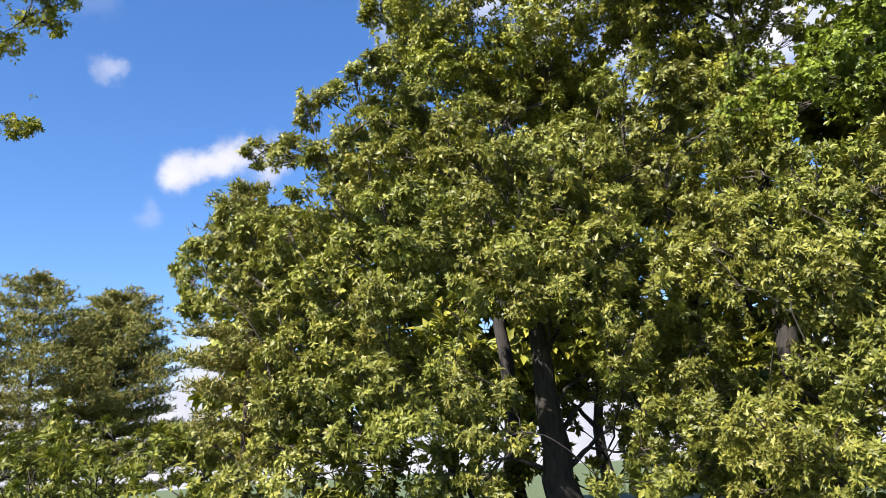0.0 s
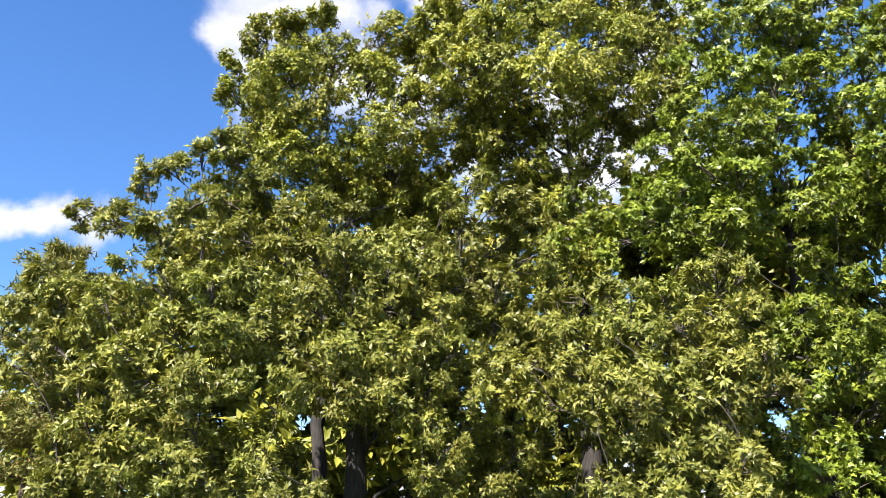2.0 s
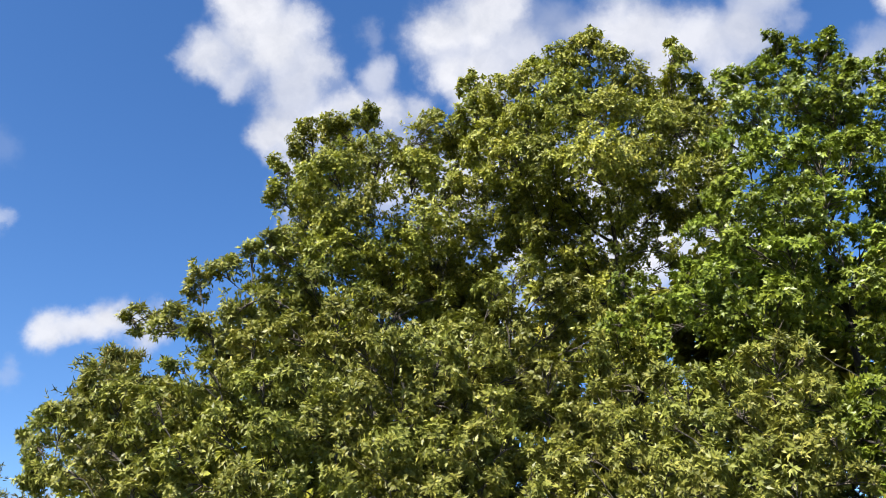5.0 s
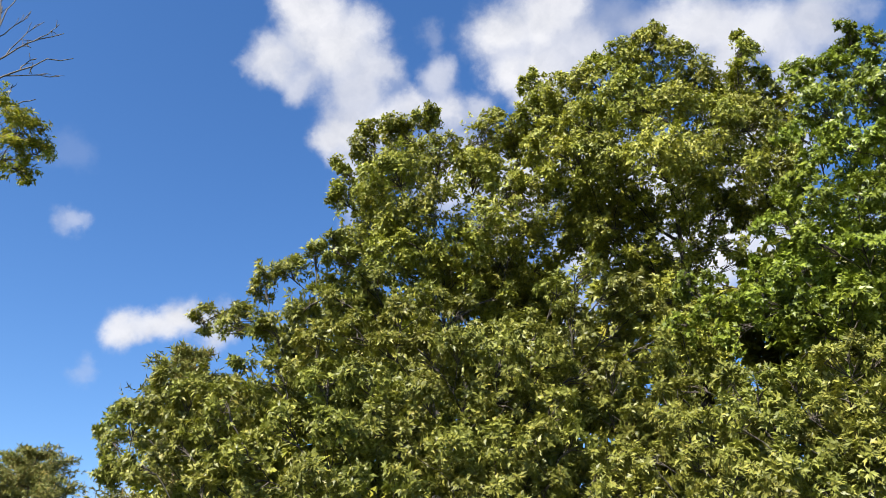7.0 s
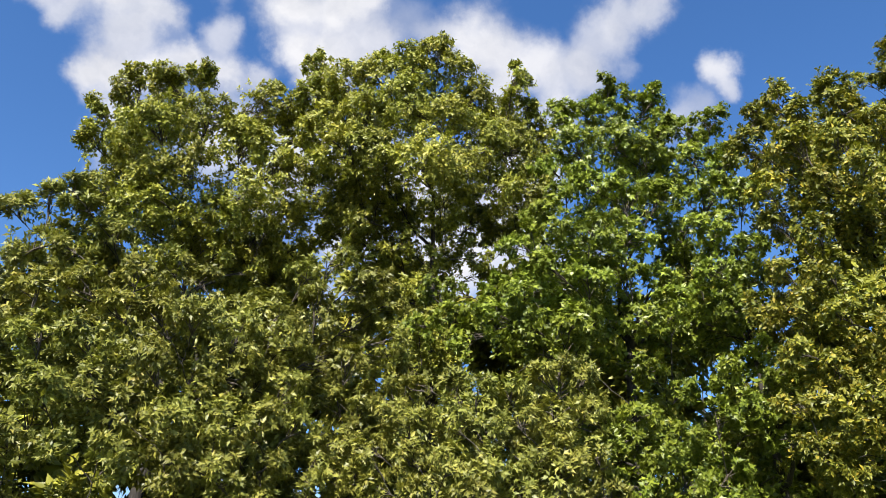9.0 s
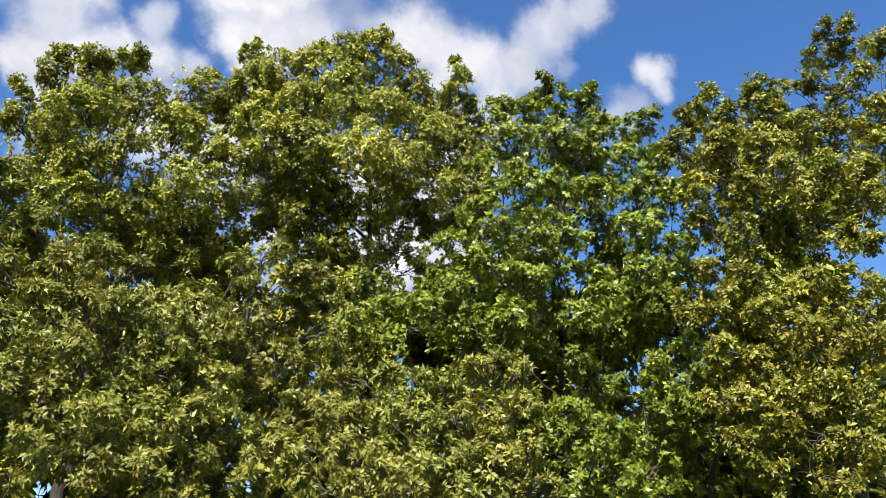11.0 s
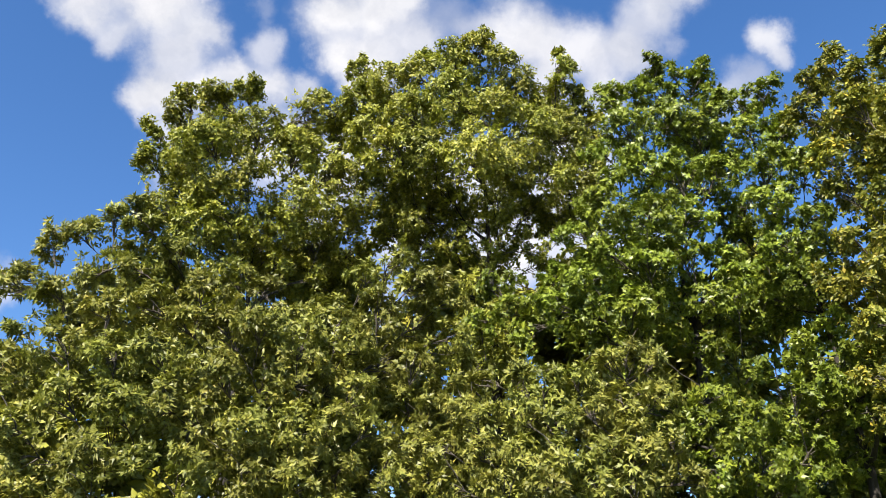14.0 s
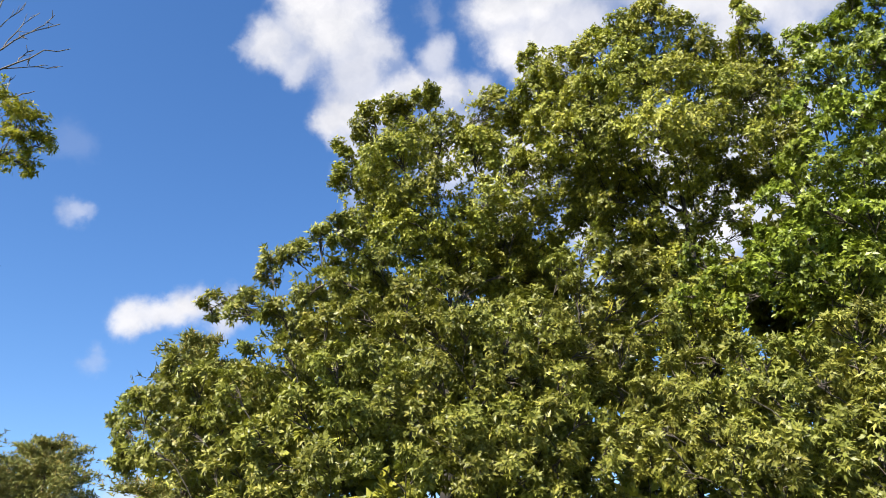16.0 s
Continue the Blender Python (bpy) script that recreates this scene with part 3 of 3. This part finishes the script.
GREEN_TOP = (
    (-2.3, -1.2, 16.2, 0.67), (-0.5, -0.8, 17.8, 0.61), (-0.5, -1.1, 16.7, 0.74), (-1.5, -1.1, 16.2, 0.72), (0.6, -1, 17.2, 0.70),
    (0.7, -1.4, 17.4, 0.49), (0.8, -1.3, 16.3, 0.79), (-2.3, -1.8, 14.6, 0.79), (-1.1, -1.9, 14.9, 0.93), (-0.1, -1.8, 14.6, 0.91),
    (-3, -2.3, 12.7, 0.51), (-2, -1.9, 13.3, 0.88), (-1.1, -2.2, 13, 0.88), (0.1, -2, 13.4, 0.72), (-3.2, -2, 11.8, 0.83),
    (-2.6, -2.7, 11.4, 0.84), (-1.2, -2.2, 11.7, 0.82), (-0.7, -1.1, 18.1, 0.29), (0.7, -1.6, 17.8, 0.25), (-0.1, -1.1, 17.7, 0.31),
    (-1.2, -0.9, 17.2, 0.31), (-2.6, -1.5, 15.1, 0.64), (-3.2, -2, 13.6, 0.56),
)
GREEN_MIDDLE = (
    (-4.1, -1.9, 11.2, 0.69), (-3.5, -2.2, 10.5, 0.75), (-2.5, -2.2, 10.3, 0.76), (-1.5, -2.2, 10.5, 0.71), (-4.1, -1.8, 9.9, 0.68),
    (-4.7, -1.6, 9.3, 0.67), (-3.7, -1.6, 9.2, 0.71), (-3.1, -2.3, 9, 0.69), (-2.3, -2, 9.3, 0.56), (-1.1, -2.4, 9.4, 0.73),
    (-0.3, -2.4, 9.9, 0.76), (-5.4, -0.2, 9.6, 0.67), (-5.7, 1.2, 9.9, 0.60), (-5, -0.6, 8.9, 0.62), (-5.5, 0.5, 10.6, 0.53),
    (-0.5, -2.1, 10.6, 0.66), (-3.5, -1.5, 8.5, 0.52),
)
GREEN_LOW = (
    (-1.2, -2.4, 8.2, 0.52), (-1.6, -2.6, 7, 0.57), (-1.3, -2.6, 6.1, 0.66), (-0.6, -2.5, 6.5, 0.71), (-0.4, -2.4, 5.6, 0.74),
    (1.2, -1.8, 6, 0.80), (-1.9, -2.6, 5.3, 0.64), (2.8, -1.1, 6, 0.81), (0.7, -2.3, 7.1, 0.64), (2.2, -1.4, 7.1, 0.66),
    (0.6, -1.7, 5.2, 0.68), (3.2, -1.2, 5.6, 0.67), (-0.2, -2.2, 7.7, 0.50), (-1.8, -2.3, 6.4, 0.53),
)
GREEN_SKIRT = (
    (-2.3, -1.9, 4.3, 0.65), (-1.7, -2.2, 4.3, 0.65), (-1.2, -2.3, 3.9, 0.65), (-2.1, -2.6, 3.4, 0.66), (-2.7, -2.2, 3.4, 0.60),
    (-1.2, -2.5, 3.1, 0.59), (-2.6, -2.4, 1.4, 0.65), (-1.8, -2.5, 1.3, 0.66), (-3.2, -2.1, 1.2, 0.59), (-1, -2.4, 1.2, 0.62),
)
GREEN_SHADE = (
    (-2, 0.8, 14.1, 0.64), (-1.8, 1.9, 13.3, 0.69), (-2, 2, 12, 0.68), (-3.3, 1.7, 11.7, 0.54), (-4.4, 2, 11.5, 0.46),
    (-0.5, 1.2, 5.7, 0.70), (0.5, 0.3, 5.8, 0.73), (1, -0.5, 5, 0.72), (2.3, 0.7, 4, 0.81), (-0.4, 0.5, 2.5, 0.78),
    (0.7, 0.2, 2.4, 0.79), (-1.3, 0.5, 2.5, 0.70), (1.3, -0.1, 2.3, 0.80),
)
RIGHT_SKIRT = (
    (-2.6, -3.5, 3.7, 0.49), (-2, -3.6, 3.7, 0.52), (-1.4, -3.7, 3.3, 0.53), (-2, -3.8, 2.8, 0.51), (-1.4, -3.8, 2.6, 0.50),
    (-2.4, -3.5, 3.1, 0.47), (-3.6, -3.2, 3, 0.41), (-3.2, -3.4, 1.4, 0.46), (-2.5, -4, 1.9, 0.43), (-4, -3.5, 1.7, 0.47),
    (-4.5, -2.5, 2, 0.52), (-5.1, -1.6, 2.4, 0.55),
)
RIGHT_SHADE = (
    (-4.9, -0.4, 7.7, 0.59), (-4.1, 0.4, 7.4, 0.62), (-5, -0.1, 6.7, 0.59), (-3.6, 0.6, 6.8, 0.62), (-4.5, -0.3, 5.9, 0.58),
    (-5.1, 0.1, 5.8, 0.59),
)
GREEN_DEEP = (
    (-0.5, 1.2, 7.8, 0.71), (0.2, 1.3, 6.9, 0.72), (-0.7, 1.6, 6.9, 0.72), (-0.8, 1.9, 8.8, 0.70), (0.3, -0.1, 5.8, 0.68),
)
GREEN_SECOND = (
    (-1, 0.4, 16.8, 0.84), (-1.1, -0.8, 16.4, 0.71), (-1.6, -0.4, 15.1, 0.91), (-1, -0.9, 15, 0.78), (-1.9, 0.2, 14.6, 0.65),
    (-1.7, -1, 13.5, 0.86), (-1.2, -1.7, 13.4, 0.65), (-2, 0, 13, 0.87), (-2, -1.3, 12.2, 0.83), (-1.9, 0.4, 12.1, 0.75),
    (-1.9, -1.2, 11.2, 0.74), (-1.6, -1.9, 11.6, 0.62), (-1.9, 0, 10.2, 0.79), (-1.6, -1.1, 10.2, 0.70), (-1.9, -0.8, 8.6, 0.64),
    (-1.5, -1.3, 7.6, 0.63), (-1.2, -1.8, 8.4, 0.59), (-1.8, -1.2, 7.5, 0.59), (-1.1, -1.6, 6.7, 0.63), (-1.2, -1.4, 9.1, 0.61),
)
YELLOW_TOP = (
    (-3.3, 0.8, 16.7, 0.69), (-4.5, -0.1, 14.7, 0.75), (-3.4, -0.7, 16.3, 0.66), (-3.5, -1.2, 15.4, 0.76), (-1.6, -0.8, 17.2, 0.77),
    (-2.1, -1.5, 15.8, 0.77), (-4, -1.5, 14, 0.85), (-3.3, -2, 14, 0.85), (-1.8, -2, 14.8, 0.82), (-0.4, -2, 15.2, 0.86),
    (1, -1.9, 15.8, 0.81), (-3, -2.5, 13, 0.83), (-1.7, -2.5, 13.5, 0.75), (-0.3, -2.5, 13.9, 0.79), (-3.8, -1.8, 12.7, 0.67),
    (-5, -1.2, 12.8, 0.69), (-2.5, 0.2, 17.8, 0.31), (-1.5, -0.7, 17.9, 0.36), (-1, -0.9, 17.5, 0.31), (-3.7, 0.2, 16.7, 0.27),
)
YELLOW_MIDDLE = (
    (-3.2, -2.2, 12.3, 0.52), (-4.5, -0.9, 11.9, 0.66), (-4.5, -1.9, 11.2, 0.59), (-0.4, -2.6, 12.7, 0.64), (-2.4, -2.4, 12, 0.45),
    (-4.9, -1.2, 10.3, 0.69), (-4, -1.6, 10.3, 0.70), (-5.2, -0.5, 9.8, 0.62), (-4.5, -0.9, 9.6, 0.73), (-4, -1.6, 9.2, 0.69),
    (-2, -2.6, 11.2, 0.63), (-0.7, -2.4, 11.5, 0.62), (-2.7, -2.3, 10.1, 0.57), (-1.8, -2.4, 10, 0.73), (-1.9, -2.9, 9, 0.68),
)
YELLOW_LOW = (
    (-3.5, -2.3, 8.9, 0.58), (-2.5, -2.3, 8.7, 0.74), (-1.9, -2.5, 8.1, 0.68), (-4.9, -1, 8.4, 0.57), (-4.3, -1.4, 7.9, 0.57),
    (-3.4, -2.4, 7.4, 0.67), (-2.5, -2.5, 7.1, 0.72), (-4.1, -2.1, 7.2, 0.49), (-4.2, -1.6, 6.5, 0.56), (-3.6, -2.2, 6.2, 0.66),
    (-2.8, -2.6, 6, 0.64), (-4.9, -0.9, 6.1, 0.56), (-4.1, -1.2, 5.4, 0.56), (-3.7, -2.3, 5.1, 0.58), (-5.1, -0.9, 7.2, 0.50),
    (-4.5, -1, 7.4, 0.57), (-4.4, -1.7, 7, 0.56), (-4.3, -1, 6.3, 0.57),
)
FAR_RIGHT = (
    (-4.1, 0.2, 22.3, 0.62), (-3.7, -0.2, 22.4, 0.55), (-4.4, 0.9, 21.7, 0.54), (-3.4, 0.6, 21.7, 0.86), (-4.6, 1.5, 20.8, 0.56),
    (-5.1, 1.8, 20.6, 0.39), (-4.1, 1, 20.4, 0.84), (-5.2, -0.9, 18.8, 0.77), (-4.6, -1.2, 20, 0.71), (-4.1, 1.8, 19.7, 0.60),
    (-4.8, 0, 18.4, 0.79), (-5, -1, 17.6, 0.76), (-3.9, -1.8, 20.2, 0.90), (-4.8, -2.2, 17.7, 0.94), (-4.8, -2, 16.1, 1.02),
    (-5.5, -1.3, 15.8, 0.80), (-4.9, -1.7, 14.2, 1.07),
)
OVERHANG = (
    (5.11, 1.44, 12.2, 0.67), (5.21, 1.94, 12.2, 0.38), (4.72, 1.23, 11.42, 0.61), (5.12, 1.11, 9.54, 0.56),
    (4.11, 0.35, 11.71, 1.02), (5.2, 1.45, 12.88, 0.69), (5.5, 1.94, 12.69, 0.46), (5.1, 0.35, 12.19, 1.02),
)

build_tree("oak_tree", (0.9, 18.5), OAK_LEFT + OAK_CREST + OAK_DOMES + OAK_FACE + OAK_FOOT_LEFT + OAK_FOOT_RIGHT, OAK_LEAF, "three", 0.142, 2250,
           "spreading oak with olive green lobed leaves and dark trunk", 11, 0.4, fill=130)
build_tree("oak_tree", (8.7, 17.4), RIGHT_CREST + RIGHT_FACE + RIGHT_FOOT + RIGHT_SKIRT + RIGHT_SHADE, OAK_LEAF, "three", 0.142, 2250,
           "low oak with olive green leaves in front of taller trees", 12, 0.28, fill=58)
build_tree("oak_tree", (-0.1, 24.6), TALL_LEFT_TOP + TALL_LEFT_INNER + TALL_LEFT_HOLLOW, TALL_LEAF, "broad", 0.14, 2050,
           "tall slender oak with olive crown behind the spreading oak", 13, 0.3, fill=34)
build_tree("oak_tree", (7.8, 23.2), TALL_MID_TOP + TALL_MID_INNER + TALL_MID_SIDE + TALL_MID_HOLLOW, TALL_LEAF, "broad", 0.14, 2050,
           "tallest oak with broad rounded olive green crown", 14, 0.4, fill=32)
build_tree("maple_tree", (12.0, 18.2), GREEN_TOP + GREEN_MIDDLE + GREEN_LOW + GREEN_SKIRT + GREEN_SHADE + GREEN_DEEP, GREEN_LEAF, "star", 0.146, 1380,
           "fresh green tree with glossy leaves and pointed top", 15, 0.3, fill=64)
build_tree("maple_tree", (15.3, 16.9), GREEN_SECOND, GREEN_LEAF, "star", 0.146, 1380,
           "slim green tree standing half behind its fuller neighbour", 19, 0.2, fill=22)
build_tree("oak_tree", (18.8, 15.1), YELLOW_TOP + YELLOW_MIDDLE + YELLOW_LOW, YELLOW_LEAF, "broad", 0.138, 2000,
           "thin oak with leaves turning yellow in early autumn", 16, 0.26, fill=62)
build_tree("oak_tree", (26.6, 14.6), FAR_RIGHT, YELLOW_LEAF, "broad", 0.145, 1800,
           "tall open oak with sparse yellow-green tufts of leaves", 17, 0.26, fill=2)
build_tree("ash_tree", (-15.2, 13.9), OVERHANG, ASH_LEAF, "three", 0.12, 2400,
           "half-bare tree with yellow-green leaves and dry twigs", 18, 0.28)

# ---------------------------------------------------------------- the wood behind the front row


def build_back_tree(base, height, wide, seed, clear):
    rng = np.random.default_rng(seed)
    boughs = []
    for _ in range(int(7 + height * wide * 0.7)):
        u = rng.uniform(clear, 1.0)
        a, q = rng.uniform(0, 2 * np.pi), rng.uniform(0.15, 1.0)
        half = wide * math.sqrt(max(0.12, 1 - ((u - 0.45) / 0.6) ** 2))
        r = rng.uniform(1.3, 1.9)
        boughs.append((math.cos(a) * q * half, math.sin(a) * q * half * 0.7, max(0.9, u * height - r * 0.6), r))
    return build_tree("oak_tree", base, boughs, TALL_LEAF, "broad", 0.52, 130,
                      "shaded oak deeper in the wood behind taller trees", seed, 0.25)


for k, (x, y, h, w) in enumerate(((-7.5, 29.5, 11.5, 3.2), (-2.5, 31.0, 15.5, 3.6), (3.2, 32.0, 17.0, 3.8), (9.2, 31.0, 17.5, 3.8), (14.6, 28.6, 17.0, 3.8),
                                  (19.4, 25.2, 16.5, 3.7), (23.6, 21.0, 16.0, 3.6), (26.6, 16.2, 15.0, 3.6))):
    build_back_tree((x, y), h, w, 80 + k, 0.32 if x < 5 else 0.1)

# ---------------------------------------------------------------- pines


def build_pine(base, height, spread, seed, label, tufts=1.0, fine=1.0, clear=0.05):
    rng = np.random.default_rng(seed)
    root = new("pine_tree")
    root.location = (base[0], base[1], 0)
    tagged(root, label, "tree", "pines at the far side")
    s = np.linspace(0, 1, 12)
    stem = np.stack([0.15 * np.sin(s * 4 + seed), 0.1 * np.sin(s * 3), s * height], 1)
    stem[0, 2] = -0.3
    tubes_part("trunk", [tube_arrays(stem, 0.2 * (1 - 0.92 * s) + 0.01, 10)], PINE_BARK, root)
    z = height * clear
    while z < height * 0.99:
        u = z / height
        for a in rng.uniform(0, 2 * np.pi) + np.arange(7) * 2 * np.pi / 7 + rng.normal(0, 0.22, 7):
            reach = spread * min(1.0, 1.5 * (1 - u) ** 0.5) * rng.uniform(0.65, 1.1) + 0.15
            start = np.array([np.interp(z, stem[:, 2], stem[:, 0]), np.interp(z, stem[:, 2], stem[:, 1]), z])
            end = start + np.array([math.cos(a) * reach, math.sin(a) * reach, reach * (0.06 + 0.42 * u) + rng.normal(0, 0.08)])
            line = bend(start, end, -0.1, 7, rng)
            limb = tubes_part("limb", [tube_arrays(line, np.linspace(0.035 * (1 - u) + 0.012, 0.006, 7), 5)], PINE_BARK, root)
            k = int(150 * tufts * max(0.35, reach / spread))
            f = rng.uniform(0.3, 1.02, k)
            c = np.stack([np.interp(f * 6, np.arange(7), line[:, i]) for i in range(3)], 1)
            c += rng.normal(0, 1, (k, 3)) * np.array([0.3, 0.3, 0.04]) * (0.4 + reach * 0.3)
            per = 7
            m = k * per
            ax = unit(np.array([math.cos(a), math.sin(a), 0.7]) + rng.normal(0, 0.45, (k, 3)))
            ax = np.repeat(ax, per, 0)
            ref = unit(np.cross(ax, rng.normal(0, 1, (m, 3))))
            along = unit(ax * rng.uniform(0.2, 1.0, (m, 1)) + ref * 0.8)
            at = np.repeat(c, per, 0) + ax * rng.uniform(-0.12, 0.12, (m, 1))
            v, l, q = blades_arrays("needle", at, along, unit(rng.normal(0, 1, (m, 3))), rng.uniform(0.15, 0.26, m) * fine, 0.2, 0.1)
            mesh_part("needle_spray", v, l, q, NEEDLE, limb, kind="stuff")
        z += 0.7 + 0.35 * (1 - u)
    return root


build_pine((-25.0, 40.4), 13.0, 4.0, 21, "dense dark pine with brownish inner needles")
build_pine((-21.3, 42.3), 12.2, 3.4, 22, "broad flat-topped pine beside the denser one")
build_pine((-23.0, 44.6), 12.3, 3.8, 25, "pine with brown inner needles between its neighbours")
build_pine((-29.0, 38.6), 11.8, 3.6, 23, "dark green pine at the edge of the group")
build_pine((-8.1, 24.2), 10.9, 1.9, 24, "small blue-green pine behind the spreading oak", 0.8, 0.9, 0.2)

# ---------------------------------------------------------------- shrubs


def build_shrub(base, height, wide, seed, label):
    rng = np.random.default_rng(seed)
    boughs = []
    for _ in range(int(5 + height * 2)):
        a, q = rng.uniform(0, 2 * np.pi), rng.uniform(0.1, 1.0) ** 0.5
        r = rng.uniform(0.55, 0.85)
        boughs.append((math.cos(a) * q * wide, math.sin(a) * q * wide, max(0.5, height * rng.uniform(0.3, 1.0) - r * 0.8), r))
    return build_tree("shrub", base, boughs, SHRUB_LEAF, "three" if base[0] < -7 else "broad", 0.21 + 0.01 * height, 300 - 15 * height, label, seed, 0.08, category="shrub")


# place, height and half width, metres
SHRUBS_FRONT = (
    (-15.7, 20.2, 3.8, 1.8), (-13.2, 21.3, 3.6, 1.8), (-10.4, 20.4, 3.4, 1.7), (-7.6, 21.0, 3.1, 1.5), (-4.5, 23.0, 3.9, 1.8), (-1.4, 23.8, 4.3, 2.0),
    (2.5, 24.5, 4.0, 2.0), (5.9, 24.1, 4.8, 2.1), (10.4, 22.1, 6.1, 2.2), (14.0, 20.2, 5.8, 2.1), (17.4, 17.4, 5.5, 2.1), (-7.3, 17.6, 2.2, 1.5),
    (-3.9, 17.4, 1.7, 1.4), (3.4, 18.5, 1.7, 1.4), (6.4, 17.1, 2.0, 1.5),
)
SHRUBS_BEHIND = (
    (10.6, 18.6, 3.0, 1.7), (16.0, 20.0, 4.2, 2.0), (20.0, 16.6, 4.4, 2.0), (21.6, 18.2, 5.4, 2.2), 
    (9.0, 15.8, 1.9, 1.3), (10.3, 16.7, 2.1, 1.4), (11.7, 17.2, 2.2, 1.4), (12.8, 16.2, 2.2, 1.4), (22.2, 20.1, 8.5, 2.4), (23.6, 21.9, 9.0, 2.6),
    (20.0, 20.6, 8.0, 2.4), (24.8, 18.6, 8.0, 2.4), (21.0, 17.0, 5.0, 1.8), (24.0, 16.8, 7.5, 2.4), (21.4, 15.2, 5.0, 1.8), (23.2, 14.8, 6.5, 2.2),
    (18.6, 18.8, 6.0, 2.0), (-20.0, 30.0, 5.2, 2.6), (-16.6, 31.0, 4.8, 2.6), (-23.4, 28.0, 5.2, 2.6), (-12.8, 32.0, 4.0, 2.2),
)

for k, (x, y, h, w) in enumerate(SHRUBS_FRONT + SHRUBS_BEHIND):
    build_shrub((x, y), h, w, 40 + k, "tall leafy thicket in the shade behind the oaks" if h > 7 else "leafy green shrub in the undergrowth below the trees")

# ---------------------------------------------------------------- dry branches of the ash


def build_dry_branch(start, ends, seed):
    """Bare forked twigs that reach out of the ash's crown."""
    rng = np.random.default_rng(seed)
    ash = bpy.data.objects["ash_tree"]
    line = bend(start, ends[0], 0.08, 9, rng, 0.05)
    branch = tubes_part("dry_branch", [tube_arrays(line, np.linspace(0.029, 0.01, 9), 6)], DRY, ash, "bare grey forked branch")
    for k, end in enumerate(ends[1:]):
        at = line[3 + k % 4]
        sub = bend(at, end, 0.1, 7, rng, 0.08)
        tubes_part("dry_twig", [tube_arrays(sub, np.linspace(0.016, 0.008, 7), 5)], DRY, branch)
        for _ in range(3):
            j = sub[rng.integers(2, 6)]
            tip = j + (sub[-1] - sub[0]) * 0.2 + rng.normal(0, 0.1, 3)
            tubes_part("dry_twig", [tube_arrays(bend(j, tip, 0.1, 4, rng, 0.1), np.linspace(0.011, 0.006, 4), 4)], DRY, branch)


build_dry_branch((4.37, 0.66, 12.64), ((4.32, 1.17, 17.23), (4.08, 0.99, 16.48), (4.59, 1.36, 16.66), (3.97, 0.90, 17.60)), 60)
build_dry_branch((4.19, 0.51, 13.49), ((5.31, 1.84, 16.40), (4.88, 1.57, 16.54), (4.80, 1.50, 15.60), (5.17, 1.74, 16.62)), 61)
build_dry_branch((4.32, 0.61, 13.26), ((5.62, 2.03, 15.73), (5.47, 1.92, 15.04), (4.94, 1.62, 15.33), (4.91, 1.57, 14.93)), 62)
build_dry_branch((4.43, 0.69, 13.15), ((5.17, 1.74, 14.16), (4.70, 1.44, 14.37)), 63)
